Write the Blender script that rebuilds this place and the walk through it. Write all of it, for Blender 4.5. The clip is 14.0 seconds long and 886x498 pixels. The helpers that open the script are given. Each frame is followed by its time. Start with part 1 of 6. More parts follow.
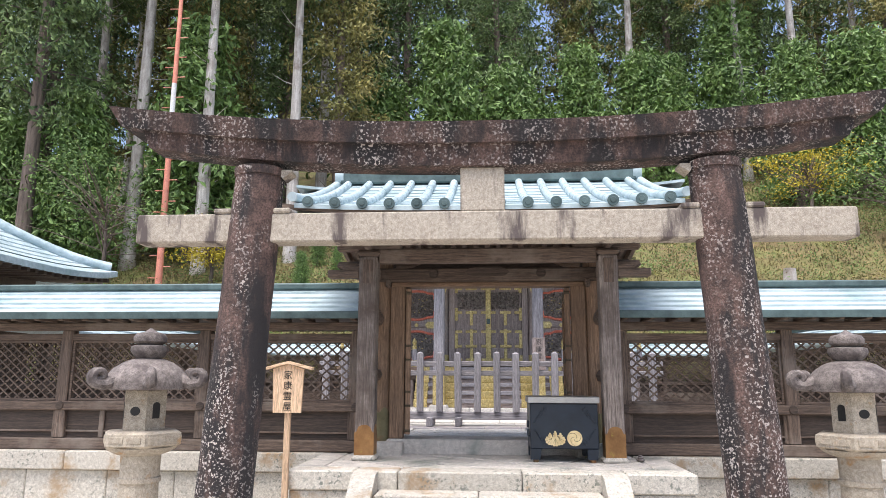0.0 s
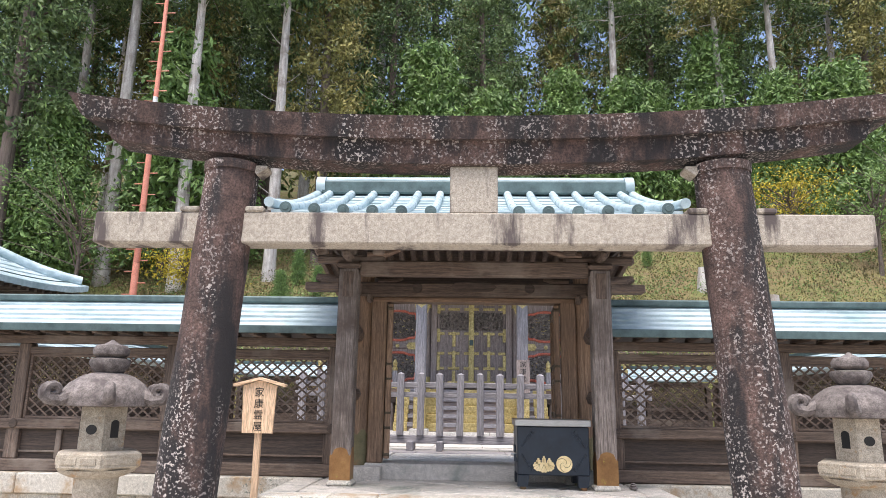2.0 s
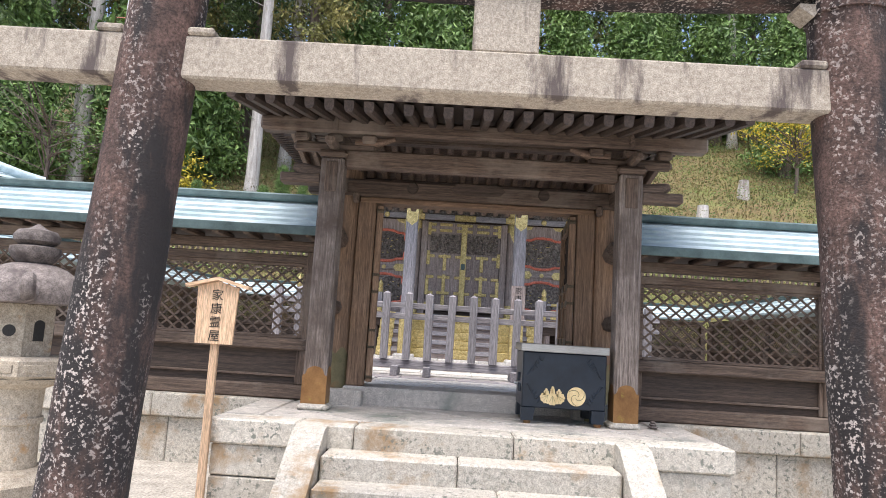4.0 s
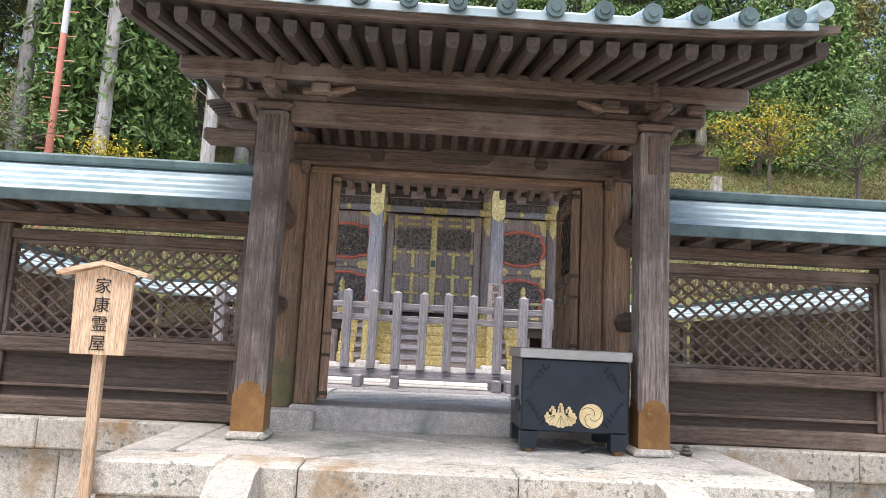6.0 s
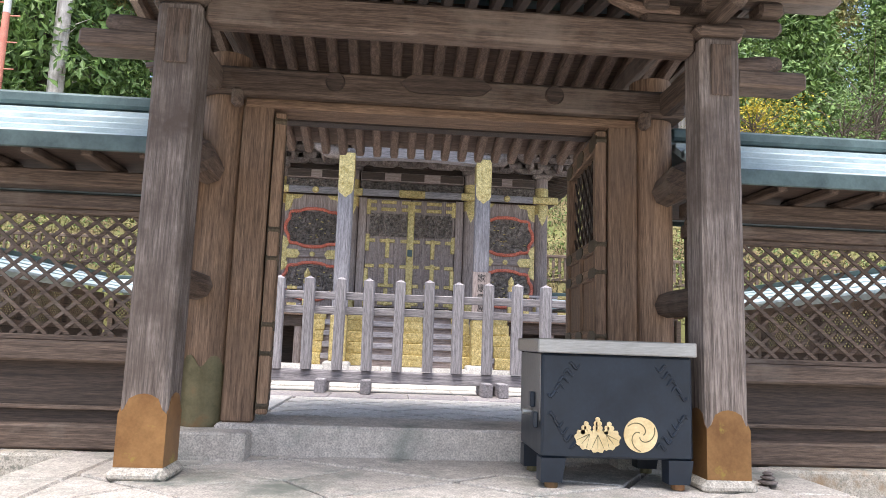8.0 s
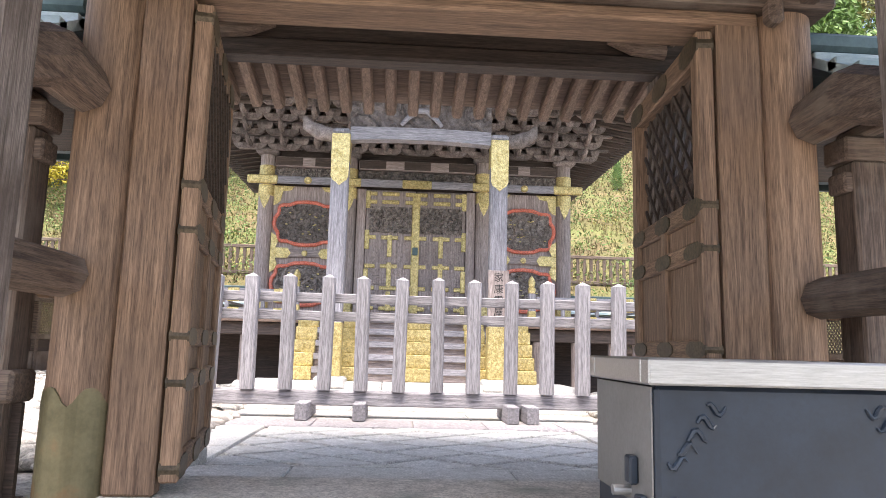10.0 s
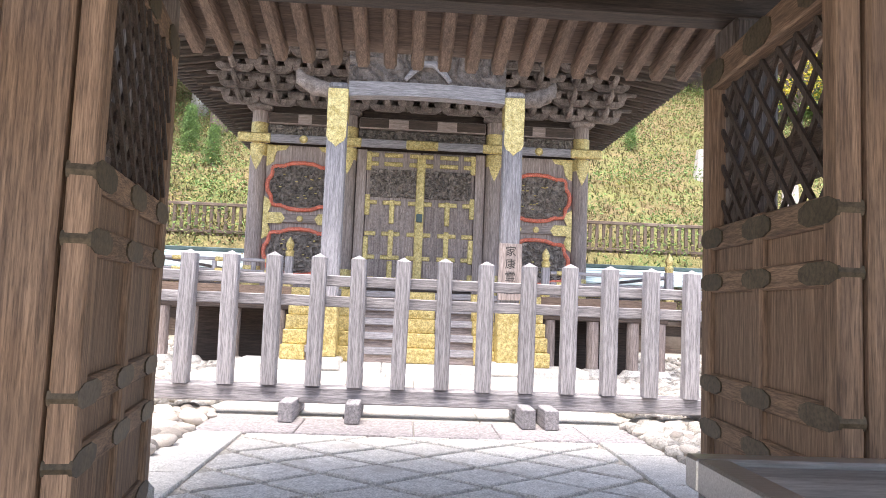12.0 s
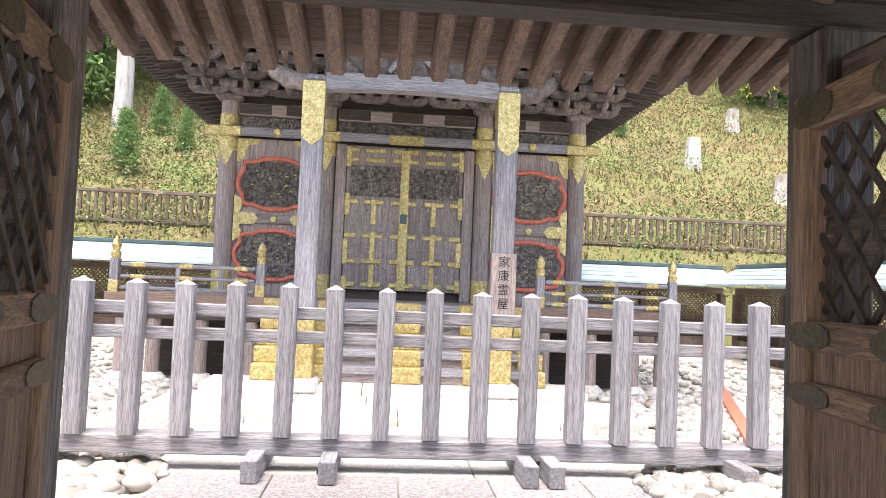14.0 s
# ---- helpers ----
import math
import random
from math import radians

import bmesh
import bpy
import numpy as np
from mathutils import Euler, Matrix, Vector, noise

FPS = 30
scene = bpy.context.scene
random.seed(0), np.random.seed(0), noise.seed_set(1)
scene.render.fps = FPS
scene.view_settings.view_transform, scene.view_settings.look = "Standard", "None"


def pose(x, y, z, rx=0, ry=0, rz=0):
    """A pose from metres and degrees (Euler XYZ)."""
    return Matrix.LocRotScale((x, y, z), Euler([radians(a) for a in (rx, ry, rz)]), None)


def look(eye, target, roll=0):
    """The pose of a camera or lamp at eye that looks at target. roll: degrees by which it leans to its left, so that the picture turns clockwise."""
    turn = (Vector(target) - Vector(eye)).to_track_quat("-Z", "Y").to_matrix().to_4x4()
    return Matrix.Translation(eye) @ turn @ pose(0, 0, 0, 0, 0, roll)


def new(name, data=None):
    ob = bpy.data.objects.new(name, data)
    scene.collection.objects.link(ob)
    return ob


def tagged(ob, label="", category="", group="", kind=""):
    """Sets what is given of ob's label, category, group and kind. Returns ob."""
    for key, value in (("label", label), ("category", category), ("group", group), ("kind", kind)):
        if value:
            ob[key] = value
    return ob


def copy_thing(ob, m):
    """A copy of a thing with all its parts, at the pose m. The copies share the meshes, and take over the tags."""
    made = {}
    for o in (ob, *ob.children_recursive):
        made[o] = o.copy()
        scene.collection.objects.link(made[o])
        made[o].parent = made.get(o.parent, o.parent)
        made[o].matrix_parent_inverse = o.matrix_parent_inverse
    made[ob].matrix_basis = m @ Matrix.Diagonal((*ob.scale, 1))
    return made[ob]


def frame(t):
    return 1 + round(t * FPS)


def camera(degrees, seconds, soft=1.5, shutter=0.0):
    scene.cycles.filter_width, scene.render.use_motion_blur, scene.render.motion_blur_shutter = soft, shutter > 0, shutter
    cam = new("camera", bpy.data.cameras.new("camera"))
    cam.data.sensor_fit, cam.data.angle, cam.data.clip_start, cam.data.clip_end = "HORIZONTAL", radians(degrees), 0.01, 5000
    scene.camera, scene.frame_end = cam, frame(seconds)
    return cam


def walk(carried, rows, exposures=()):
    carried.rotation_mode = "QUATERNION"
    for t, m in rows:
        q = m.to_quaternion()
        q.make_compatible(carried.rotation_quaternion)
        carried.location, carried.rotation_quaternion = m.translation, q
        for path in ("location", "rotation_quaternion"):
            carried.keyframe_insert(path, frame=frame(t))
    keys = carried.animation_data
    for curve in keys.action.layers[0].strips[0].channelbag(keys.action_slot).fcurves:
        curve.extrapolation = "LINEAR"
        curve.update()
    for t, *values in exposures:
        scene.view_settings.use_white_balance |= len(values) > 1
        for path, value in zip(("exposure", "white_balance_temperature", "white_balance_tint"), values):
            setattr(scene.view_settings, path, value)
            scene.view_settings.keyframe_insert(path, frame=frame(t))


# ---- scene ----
cam = camera(65.9, 14.0, soft=0.8)
PATH = [
    (0, (0.023, -0.151, 1.833), (-0.11, 1.811, 2.202), 0.2),
    (0.5, (0.024, -0.149, 1.834), (-0.107, 1.808, 2.226), 0.5),
    (1, (0.036, -0.146, 1.822), (-0.128, 1.808, 2.216), 0.4),
    (1.5, (0.034, -0.003, 1.804), (-0.109, 1.95, 2.212), 0.9),
    (2, (-0.042, 0.286, 1.779), (-0.122, 2.235, 2.217), 0.9),
    (2.5, (-0.079, 0.519, 1.749), (-0.145, 2.478, 2.145), 0.5),
    (3, (-0.052, 0.861, 1.709), (-0.162, 2.827, 2.06), 1.0),
    (3.5, (-0.083, 1.19, 1.677), (-0.168, 3.171, 1.945), 1.5),
    (4, (-0.218, 1.603, 1.642), (-0.253, 3.587, 1.89), 3.5),
    (4.2, (-0.226, 1.744, 1.634), (-0.247, 3.73, 1.872), 3.5),
    (6.3, (-0.31, 3.386, 1.634), (-0.241, 5.365, 1.912), 2.8),
    (6.5, (-0.282, 3.555, 1.61), (-0.251, 5.531, 1.918), 2.5),
    (7, (-0.322, 3.936, 1.622), (-0.277, 5.917, 1.893), 2.7),
    (7.5, (-0.323, 4.334, 1.607), (-0.169, 6.306, 1.908), 2.3),
    (8, (-0.281, 4.693, 1.573), (-0.144, 6.671, 1.842), 2.0),
    (8.2, (-0.282, 4.874, 1.563), (-0.176, 6.857, 1.805), 2.4),
    (10.3, (-0.204, 6.523, 1.654), (-0.092, 8.498, 1.953), 1.3),
    (10.5, (-0.204, 6.632, 1.711), (-0.103, 8.606, 2.014), 1.1),
    (11, (-0.203, 6.832, 1.725), (-0.151, 8.821, 1.929), 1.4),
    (11.5, (-0.205, 7.043, 1.856), (-0.107, 9.034, 2.014), 1.5),
    (12, (-0.189, 7.213, 1.927), (-0.082, 9.204, 2.088), 2.3),
    (12.5, (-0.135, 7.448, 2.069), (-0.198, 9.444, 2.171), 0.1),
    (13, (-0.134, 7.609, 2.147), (-0.183, 9.602, 2.31), -0.7),
    (13.5, (-0.228, 7.81, 2.306), (-0.1, 9.8, 2.448), 1.6),
    (14, (-0.218, 7.983, 2.36), (-0.057, 9.974, 2.462), 2.4),
]
walk(cam, [(t, look(eye, target, roll)) for t, eye, target, roll in PATH],
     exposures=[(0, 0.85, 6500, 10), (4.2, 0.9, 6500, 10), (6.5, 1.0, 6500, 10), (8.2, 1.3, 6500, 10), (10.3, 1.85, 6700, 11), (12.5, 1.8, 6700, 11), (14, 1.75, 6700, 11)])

# ---- world and light ----
world = bpy.data.worlds.new("world")
scene.world = world
world.use_nodes = True
wn = world.node_tree.nodes
sky = wn.new("ShaderNodeTexSky")
sky.sky_type, sky.sun_disc = 'NISHITA', False
sky.sun_elevation, sky.sun_rotation = radians(72), radians(200)
sky.air_density, sky.dust_density, sky.ozone_density = 1.0, 4.0, 1.0
wn["Background"].inputs[1].default_value = 0.15
world.node_tree.links.new(sky.outputs[0], wn["Background"].inputs[0])
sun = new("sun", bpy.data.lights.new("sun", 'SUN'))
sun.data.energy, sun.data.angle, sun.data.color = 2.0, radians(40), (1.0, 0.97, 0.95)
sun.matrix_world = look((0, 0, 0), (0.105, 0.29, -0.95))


# ---- materials ----
def material(name, low, high, scale=8.0, rough=0.7, metal=0.0, bump=0.3, stretch=(1, 1, 1), fine=60.0,
             stain=None, stain_scale=1.5, stain_at=(0.5, 0.65), vary=0.15, island=False, spots=None, spot_scale=14.0, spot_at=0.6, voronoi=0.0, dist=0.01, streak=(1, 1, 1), patchy=False, fleck=0.6):
    m = bpy.data.materials.new(name)
    m.use_nodes = True
    n, l = m.node_tree.nodes, m.node_tree.links
    b = n["Principled BSDF"]
    tc, mp = n.new("ShaderNodeTexCoord"), n.new("ShaderNodeMapping")
    mp.inputs["Scale"].default_value = stretch
    l.new(tc.outputs["Object"], mp.inputs["Vector"])

    def noisy(s, detail, source):
        t = n.new("ShaderNodeTexNoise")
        t.inputs["Scale"].default_value, t.inputs["Detail"].default_value = s, detail
        t.inputs["Roughness"].default_value = 0.65
        l.new(source, t.inputs["Vector"])
        return t.outputs["Fac"]

    def ramp(source, a, b2, p0=0.3, p1=0.7):
        r = n.new("ShaderNodeValToRGB")
        r.color_ramp.elements[0].color, r.color_ramp.elements[1].color = (*a, 1), (*b2, 1)
        r.color_ramp.elements[0].position, r.color_ramp.elements[1].position = p0, p1
        l.new(source, r.inputs[0])
        return r.outputs[0]

    def mix(fac, a, b2, kind='MIX'):
        x = n.new("ShaderNodeMix")
        x.data_type, x.blend_type = 'RGBA', kind
        for value, slot in ((fac, 0), (a, 6), (b2, 7)):
            if isinstance(value, (int, float)):
                x.inputs[slot].default_value = value
            elif isinstance(value, tuple):
                x.inputs[slot].default_value = (*value, 1)
            else:
                l.new(value, x.inputs[slot])
        return x.outputs[2]

    grain = noisy(scale, 8, mp.outputs[0])
    col = ramp(grain, low, high)
    fine_out = noisy(fine, 4, mp.outputs[0])
    col = mix(fleck, col, ramp(fine_out, (0.3, 0.3, 0.3), (1.15, 1.15, 1.15), 0.35, 0.6), 'MULTIPLY')
    sm = n.new("ShaderNodeMapping")
    sm.inputs["Scale"].default_value = streak
    l.new(tc.outputs["Object"], sm.inputs["Vector"])
    if stain:
        s = ramp(noisy(stain_scale, 6, sm.outputs[0]), (0, 0, 0), (1, 1, 1), *stain_at)
        col = mix(s, col, stain)
    if spots:
        s = ramp(noisy(spot_scale, 3, tc.outputs["Object"]), (0, 0, 0), (1, 1, 1), spot_at, spot_at + 0.06)
        if patchy:
            s = mix(1.0, s, ramp(noisy(1.7, 3, sm.outputs[0]), (0, 0, 0), (1, 1, 1), 0.42, 0.6), 'MULTIPLY')
        col = mix(s, col, spots)
    hsv = n.new("ShaderNodeHueSaturation")
    mr = n.new("ShaderNodeMapRange")
    mr.inputs[3].default_value, mr.inputs[4].default_value = 1 - vary, 1 + vary
    if island:
        l.new(n.new("ShaderNodeNewGeometry").outputs["Random Per Island"], mr.inputs[0])
    else:
        l.new(n.new("ShaderNodeObjectInfo").outputs["Random"], mr.inputs[0])
    l.new(mr.outputs[0], hsv.inputs["Value"])
    l.new(col, hsv.inputs["Color"])
    l.new(hsv.outputs[0], b.inputs["Base Color"])
    rr = n.new("ShaderNodeMapRange")
    rr.inputs[3].default_value, rr.inputs[4].default_value = max(0.05, rough - 0.15), min(1, rough + 0.15)
    l.new(grain, rr.inputs[0])
    l.new(rr.outputs[0], b.inputs["Roughness"])
    b.inputs["Metallic"].default_value = metal
    bp = n.new("ShaderNodeBump")
    bp.inputs["Strength"].default_value, bp.inputs["Distance"].default_value = bump, dist
    height = mix(0.5, grain, fine_out)
    if voronoi:
        v = n.new("ShaderNodeTexVoronoi")
        v.inputs["Scale"].default_value = voronoi
        l.new(tc.outputs["Object"], v.inputs["Vector"])
        height = mix(0.7, height, v.outputs["Distance"])
    l.new(height, bp.inputs["Height"])
    l.new(bp.outputs[0], b.inputs["Normal"])
    return m


def woods(name, low, high, **k):
    """The same timber with its grain along x, y and z."""
    return {a: material(name + "_" + a, low, high, scale=3.0, fine=14.0, fleck=0.7, stretch=tuple(0.8 if a == c else 16 for c in "xyz"), **k) for a in "xyz"}


GATE = woods("weathered_gate_timber", (0.052, 0.035, 0.027), (0.25, 0.18, 0.14), rough=0.75, bump=0.5, stain=(0.27, 0.225, 0.19), stain_scale=1.3, stain_at=(0.52, 0.75))
INNER = woods("warm_brown_sheltered_timber", (0.13, 0.076, 0.047), (0.43, 0.28, 0.182), rough=0.7, bump=0.35, stain=(0.22, 0.14, 0.09), stain_scale=1.1, stain_at=(0.5, 0.75))
POSTWOOD = woods("split_grey_post_timber", (0.08, 0.06, 0.05), (0.43, 0.365, 0.33), rough=0.8, bump=0.7, stain=(0.10, 0.075, 0.062), stain_scale=1.6, stain_at=(0.48, 0.7))
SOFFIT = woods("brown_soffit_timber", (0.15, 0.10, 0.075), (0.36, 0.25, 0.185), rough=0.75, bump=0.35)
FENCE = woods("silver_grey_fence_timber", (0.19, 0.18, 0.195), (0.50, 0.475, 0.50), rough=0.8, bump=0.5)
SHRINE = woods("grey_shrine_timber", (0.21, 0.16, 0.145), (0.56, 0.465, 0.425), rough=0.75, bump=0.4)
PALE = woods("new_sign_timber", (0.64, 0.42, 0.26), (0.84, 0.60, 0.41), rough=0.6, bump=0.15)
CARVED = material("dark_carved_timber", (0.06, 0.048, 0.04), (0.46, 0.39, 0.345), scale=14, rough=0.7, bump=0.8, voronoi=22, dist=0.03, vary=0.25)
BRACKET = material("dusty_bracket_timber", (0.11, 0.085, 0.075), (0.34, 0.29, 0.27), scale=12, rough=0.8, bump=0.5, vary=0.3)
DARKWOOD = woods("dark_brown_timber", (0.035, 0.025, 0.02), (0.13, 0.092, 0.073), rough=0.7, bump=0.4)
TORII = material("lichened_dark_stone", (0.028, 0.018, 0.017), (0.185, 0.115, 0.097), fleck=0.85, scale=6, rough=0.9, bump=0.9, fine=70, stain=(0.022, 0.019, 0.02), stain_scale=2.6,
                 stain_at=(0.45, 0.57), streak=(1.6, 1.6, 0.45), spots=(0.52, 0.46, 0.43), spot_scale=48, spot_at=0.55, patchy=True, dist=0.02)
GRANITE = material("tan_granite", (0.30, 0.25, 0.20), (0.58, 0.52, 0.44), scale=45, rough=0.85, bump=0.5, fine=150, stain=(0.10, 0.08, 0.075), stain_scale=2.6, stain_at=(0.53, 0.63), streak=(1.8, 1, 0.35))
BASESTONE = material("pale_base_stone", (0.45, 0.41, 0.35), (0.74, 0.70, 0.63), scale=25, rough=0.85, bump=0.5, fine=110, stain=(0.36, 0.24, 0.13), stain_scale=2.2, stain_at=(0.54, 0.70), spots=(0.20, 0.21, 0.18), spot_scale=24, spot_at=0.56, patchy=True, vary=0.14)
PAVING = material("pale_paving_stone", (0.54, 0.51, 0.47), (0.80, 0.77, 0.73), scale=18, rough=0.85, bump=0.35, fine=90, stain=(0.42, 0.38, 0.34), stain_scale=2.5, stain_at=(0.55, 0.75), vary=0.10)
PLATFORM = material("grey_platform_stone", (0.48, 0.44, 0.40), (0.77, 0.72, 0.66), scale=18, rough=0.8, bump=0.35, fine=90, stain=(0.22, 0.24, 0.21), stain_scale=2.0, stain_at=(0.5, 0.7), vary=0.12)
COBBLE = material("exposed_pebble_band", (0.16, 0.14, 0.15), (0.56, 0.52, 0.52), scale=40, rough=0.8, bump=0.8, fine=120, voronoi=45)
MOSS = material("earthy_joint", (0.035, 0.035, 0.018), (0.10, 0.085, 0.05), scale=12, rough=0.95)
COPPER = material("pale_verdigris_copper", fleck=0.15, low=(0.34, 0.44, 0.47), high=(0.58, 0.68, 0.72), scale=3, rough=0.55, metal=0.1, bump=0.12, stretch=(1, 3, 3), stain=(0.19, 0.29, 0.31), stain_scale=1.2, stain_at=(0.5, 0.8), vary=0.06)
DARKCOPPER = material("dark_green_copper", fleck=0.15, low=(0.05, 0.075, 0.075), high=(0.13, 0.19, 0.19), scale=4, rough=0.5, metal=0.3, bump=0.15)
GOLD = material("chased_gilt_copper", (0.46, 0.33, 0.10), (0.95, 0.80, 0.40), scale=22, rough=0.42, metal=0.6, bump=0.7, voronoi=32, dist=0.012, vary=0.1)
BRONZE = material("green_bronze_boot", fleck=0.15, low=(0.13, 0.12, 0.065), high=(0.30, 0.26, 0.15), scale=5, rough=0.5, metal=0.5, bump=0.15, stain=(0.30, 0.14, 0.06), stain_scale=2.5, stain_at=(0.5, 0.65))
STRAP = material("dull_brown_bronze", (0.07, 0.055, 0.035), (0.17, 0.13, 0.085), scale=8, rough=0.55, metal=0.4, bump=0.15)
COPPERBOOT = material("brown_copper_boot", fleck=0.15, low=(0.20, 0.095, 0.035), high=(0.42, 0.23, 0.09), scale=4, rough=0.45, metal=0.4, bump=0.1, stain=(0.42, 0.33, 0.07), stain_scale=5, stain_at=(0.58, 0.66))
RED = material("faded_vermilion_lacquer", (0.68, 0.14, 0.08), (0.85, 0.29, 0.20), scale=12, rough=0.6, bump=0.2)
LACQUER = material("blue_black_lacquer", fleck=0.15, low=(0.008, 0.014, 0.024), high=(0.018, 0.028, 0.045), scale=4, rough=0.38, bump=0.06)
STEEL = material("brushed_steel", fleck=0.15, low=(0.38, 0.38, 0.38), high=(0.62, 0.62, 0.62), scale=10, rough=0.35, metal=0.9, bump=0.05, stretch=(1, 20, 20))
SIDEGREY = material("grey_painted_steel", fleck=0.15, low=(0.17, 0.165, 0.16), high=(0.25, 0.245, 0.24), scale=4, rough=0.5, bump=0.06)
CREST = material("pale_gold_crest", fleck=0.15, low=(0.66, 0.50, 0.25), high=(0.85, 0.70, 0.42), scale=12, rough=0.5, metal=0.1, bump=0.2)
INK = material("black_ink", (0.01, 0.01, 0.01), (0.025, 0.022, 0.02), scale=20, rough=0.6, bump=0.05)
LANTERN = material("grey_lantern_stone", (0.085, 0.07, 0.066), (0.30, 0.26, 0.245), scale=14, rough=0.9, bump=0.7, fine=80, stain=(0.07, 0.055, 0.055), stain_scale=5, stain_at=(0.52, 0.68), dist=0.015)
LANTERNPALE = material("tan_lantern_stone", (0.36, 0.30, 0.23), (0.62, 0.55, 0.45), scale=22, rough=0.9, bump=0.5, fine=100, stain=(0.42, 0.22, 0.07), stain_scale=4, stain_at=(0.58, 0.72))
GRAVEL = material("river_cobbles", (0.34, 0.31, 0.275), (0.62, 0.585, 0.54), scale=16, rough=0.7, bump=0.15, vary=0.40, island=True)
GRAVELONE = material("single_river_cobble", (0.33, 0.285, 0.245), (0.60, 0.55, 0.50), scale=14, rough=0.7, bump=0.15, vary=0.45)
EARTH = material("gravelly_ground", (0.34, 0.31, 0.27), (0.62, 0.58, 0.52), scale=5, rough=0.95, bump=0.8, fine=40, stain=(0.24, 0.22, 0.15), stain_scale=0.25, stain_at=(0.5, 0.65))
HILL = material("autumn_hill_soil", (0.12, 0.085, 0.04), (0.28, 0.21, 0.10), scale=1.5, rough=0.95, bump=0.9, fine=14, stain=(0.15, 0.18, 0.05), stain_scale=0.6, stain_at=(0.4, 0.7), dist=0.1)
GRASS = material("yellow_green_grass", (0.085, 0.10, 0.038), (0.27, 0.20, 0.095), scale=0.35, rough=0.8, bump=0.1, vary=0.45, island=True)
LEAF = material("dark_cedar_foliage", (0.035, 0.085, 0.03), (0.21, 0.29, 0.10), scale=0.9, rough=0.7, bump=0.1, vary=0.5, island=True)
LEAFWARM = material("rusty_cedar_foliage", (0.11, 0.15, 0.045), (0.36, 0.30, 0.10), scale=0.5, rough=0.7, bump=0.1, vary=0.45, island=True)
LEAFBRIGHT = material("fresh_green_foliage", (0.08, 0.16, 0.045), (0.22, 0.34, 0.09), scale=0.8, rough=0.6, bump=0.1, vary=0.4, island=True)
LEAFYELLOW = material("yellow_maple_foliage", (0.42, 0.34, 0.03), (0.72, 0.58, 0.05), scale=0.8, rough=0.6, bump=0.1, vary=0.3, island=True)
BARKPALE = material("pale_cedar_bark", (0.32, 0.28, 0.26), (0.82, 0.79, 0.76), scale=1.6, rough=0.9, bump=0.5, stretch=(5, 5, 0.6), stain=(0.20, 0.16, 0.13), stain_scale=0.8, stain_at=(0.5, 0.7), vary=0.2)
BARKDARK = material("brown_cedar_bark", (0.06, 0.045, 0.038), (0.24, 0.19, 0.16), scale=1.6, rough=0.95, bump=0.5, stretch=(5, 5, 0.6), vary=0.3)
POLERED = material("orange_red_pole_paint", (0.66, 0.22, 0.15), (0.78, 0.33, 0.24), scale=3, rough=0.5, bump=0.05)
POLEWHITE = material("white_pole_paint", (0.70, 0.70, 0.70), (0.82, 0.82, 0.82), scale=3, rough=0.5, bump=0.05)


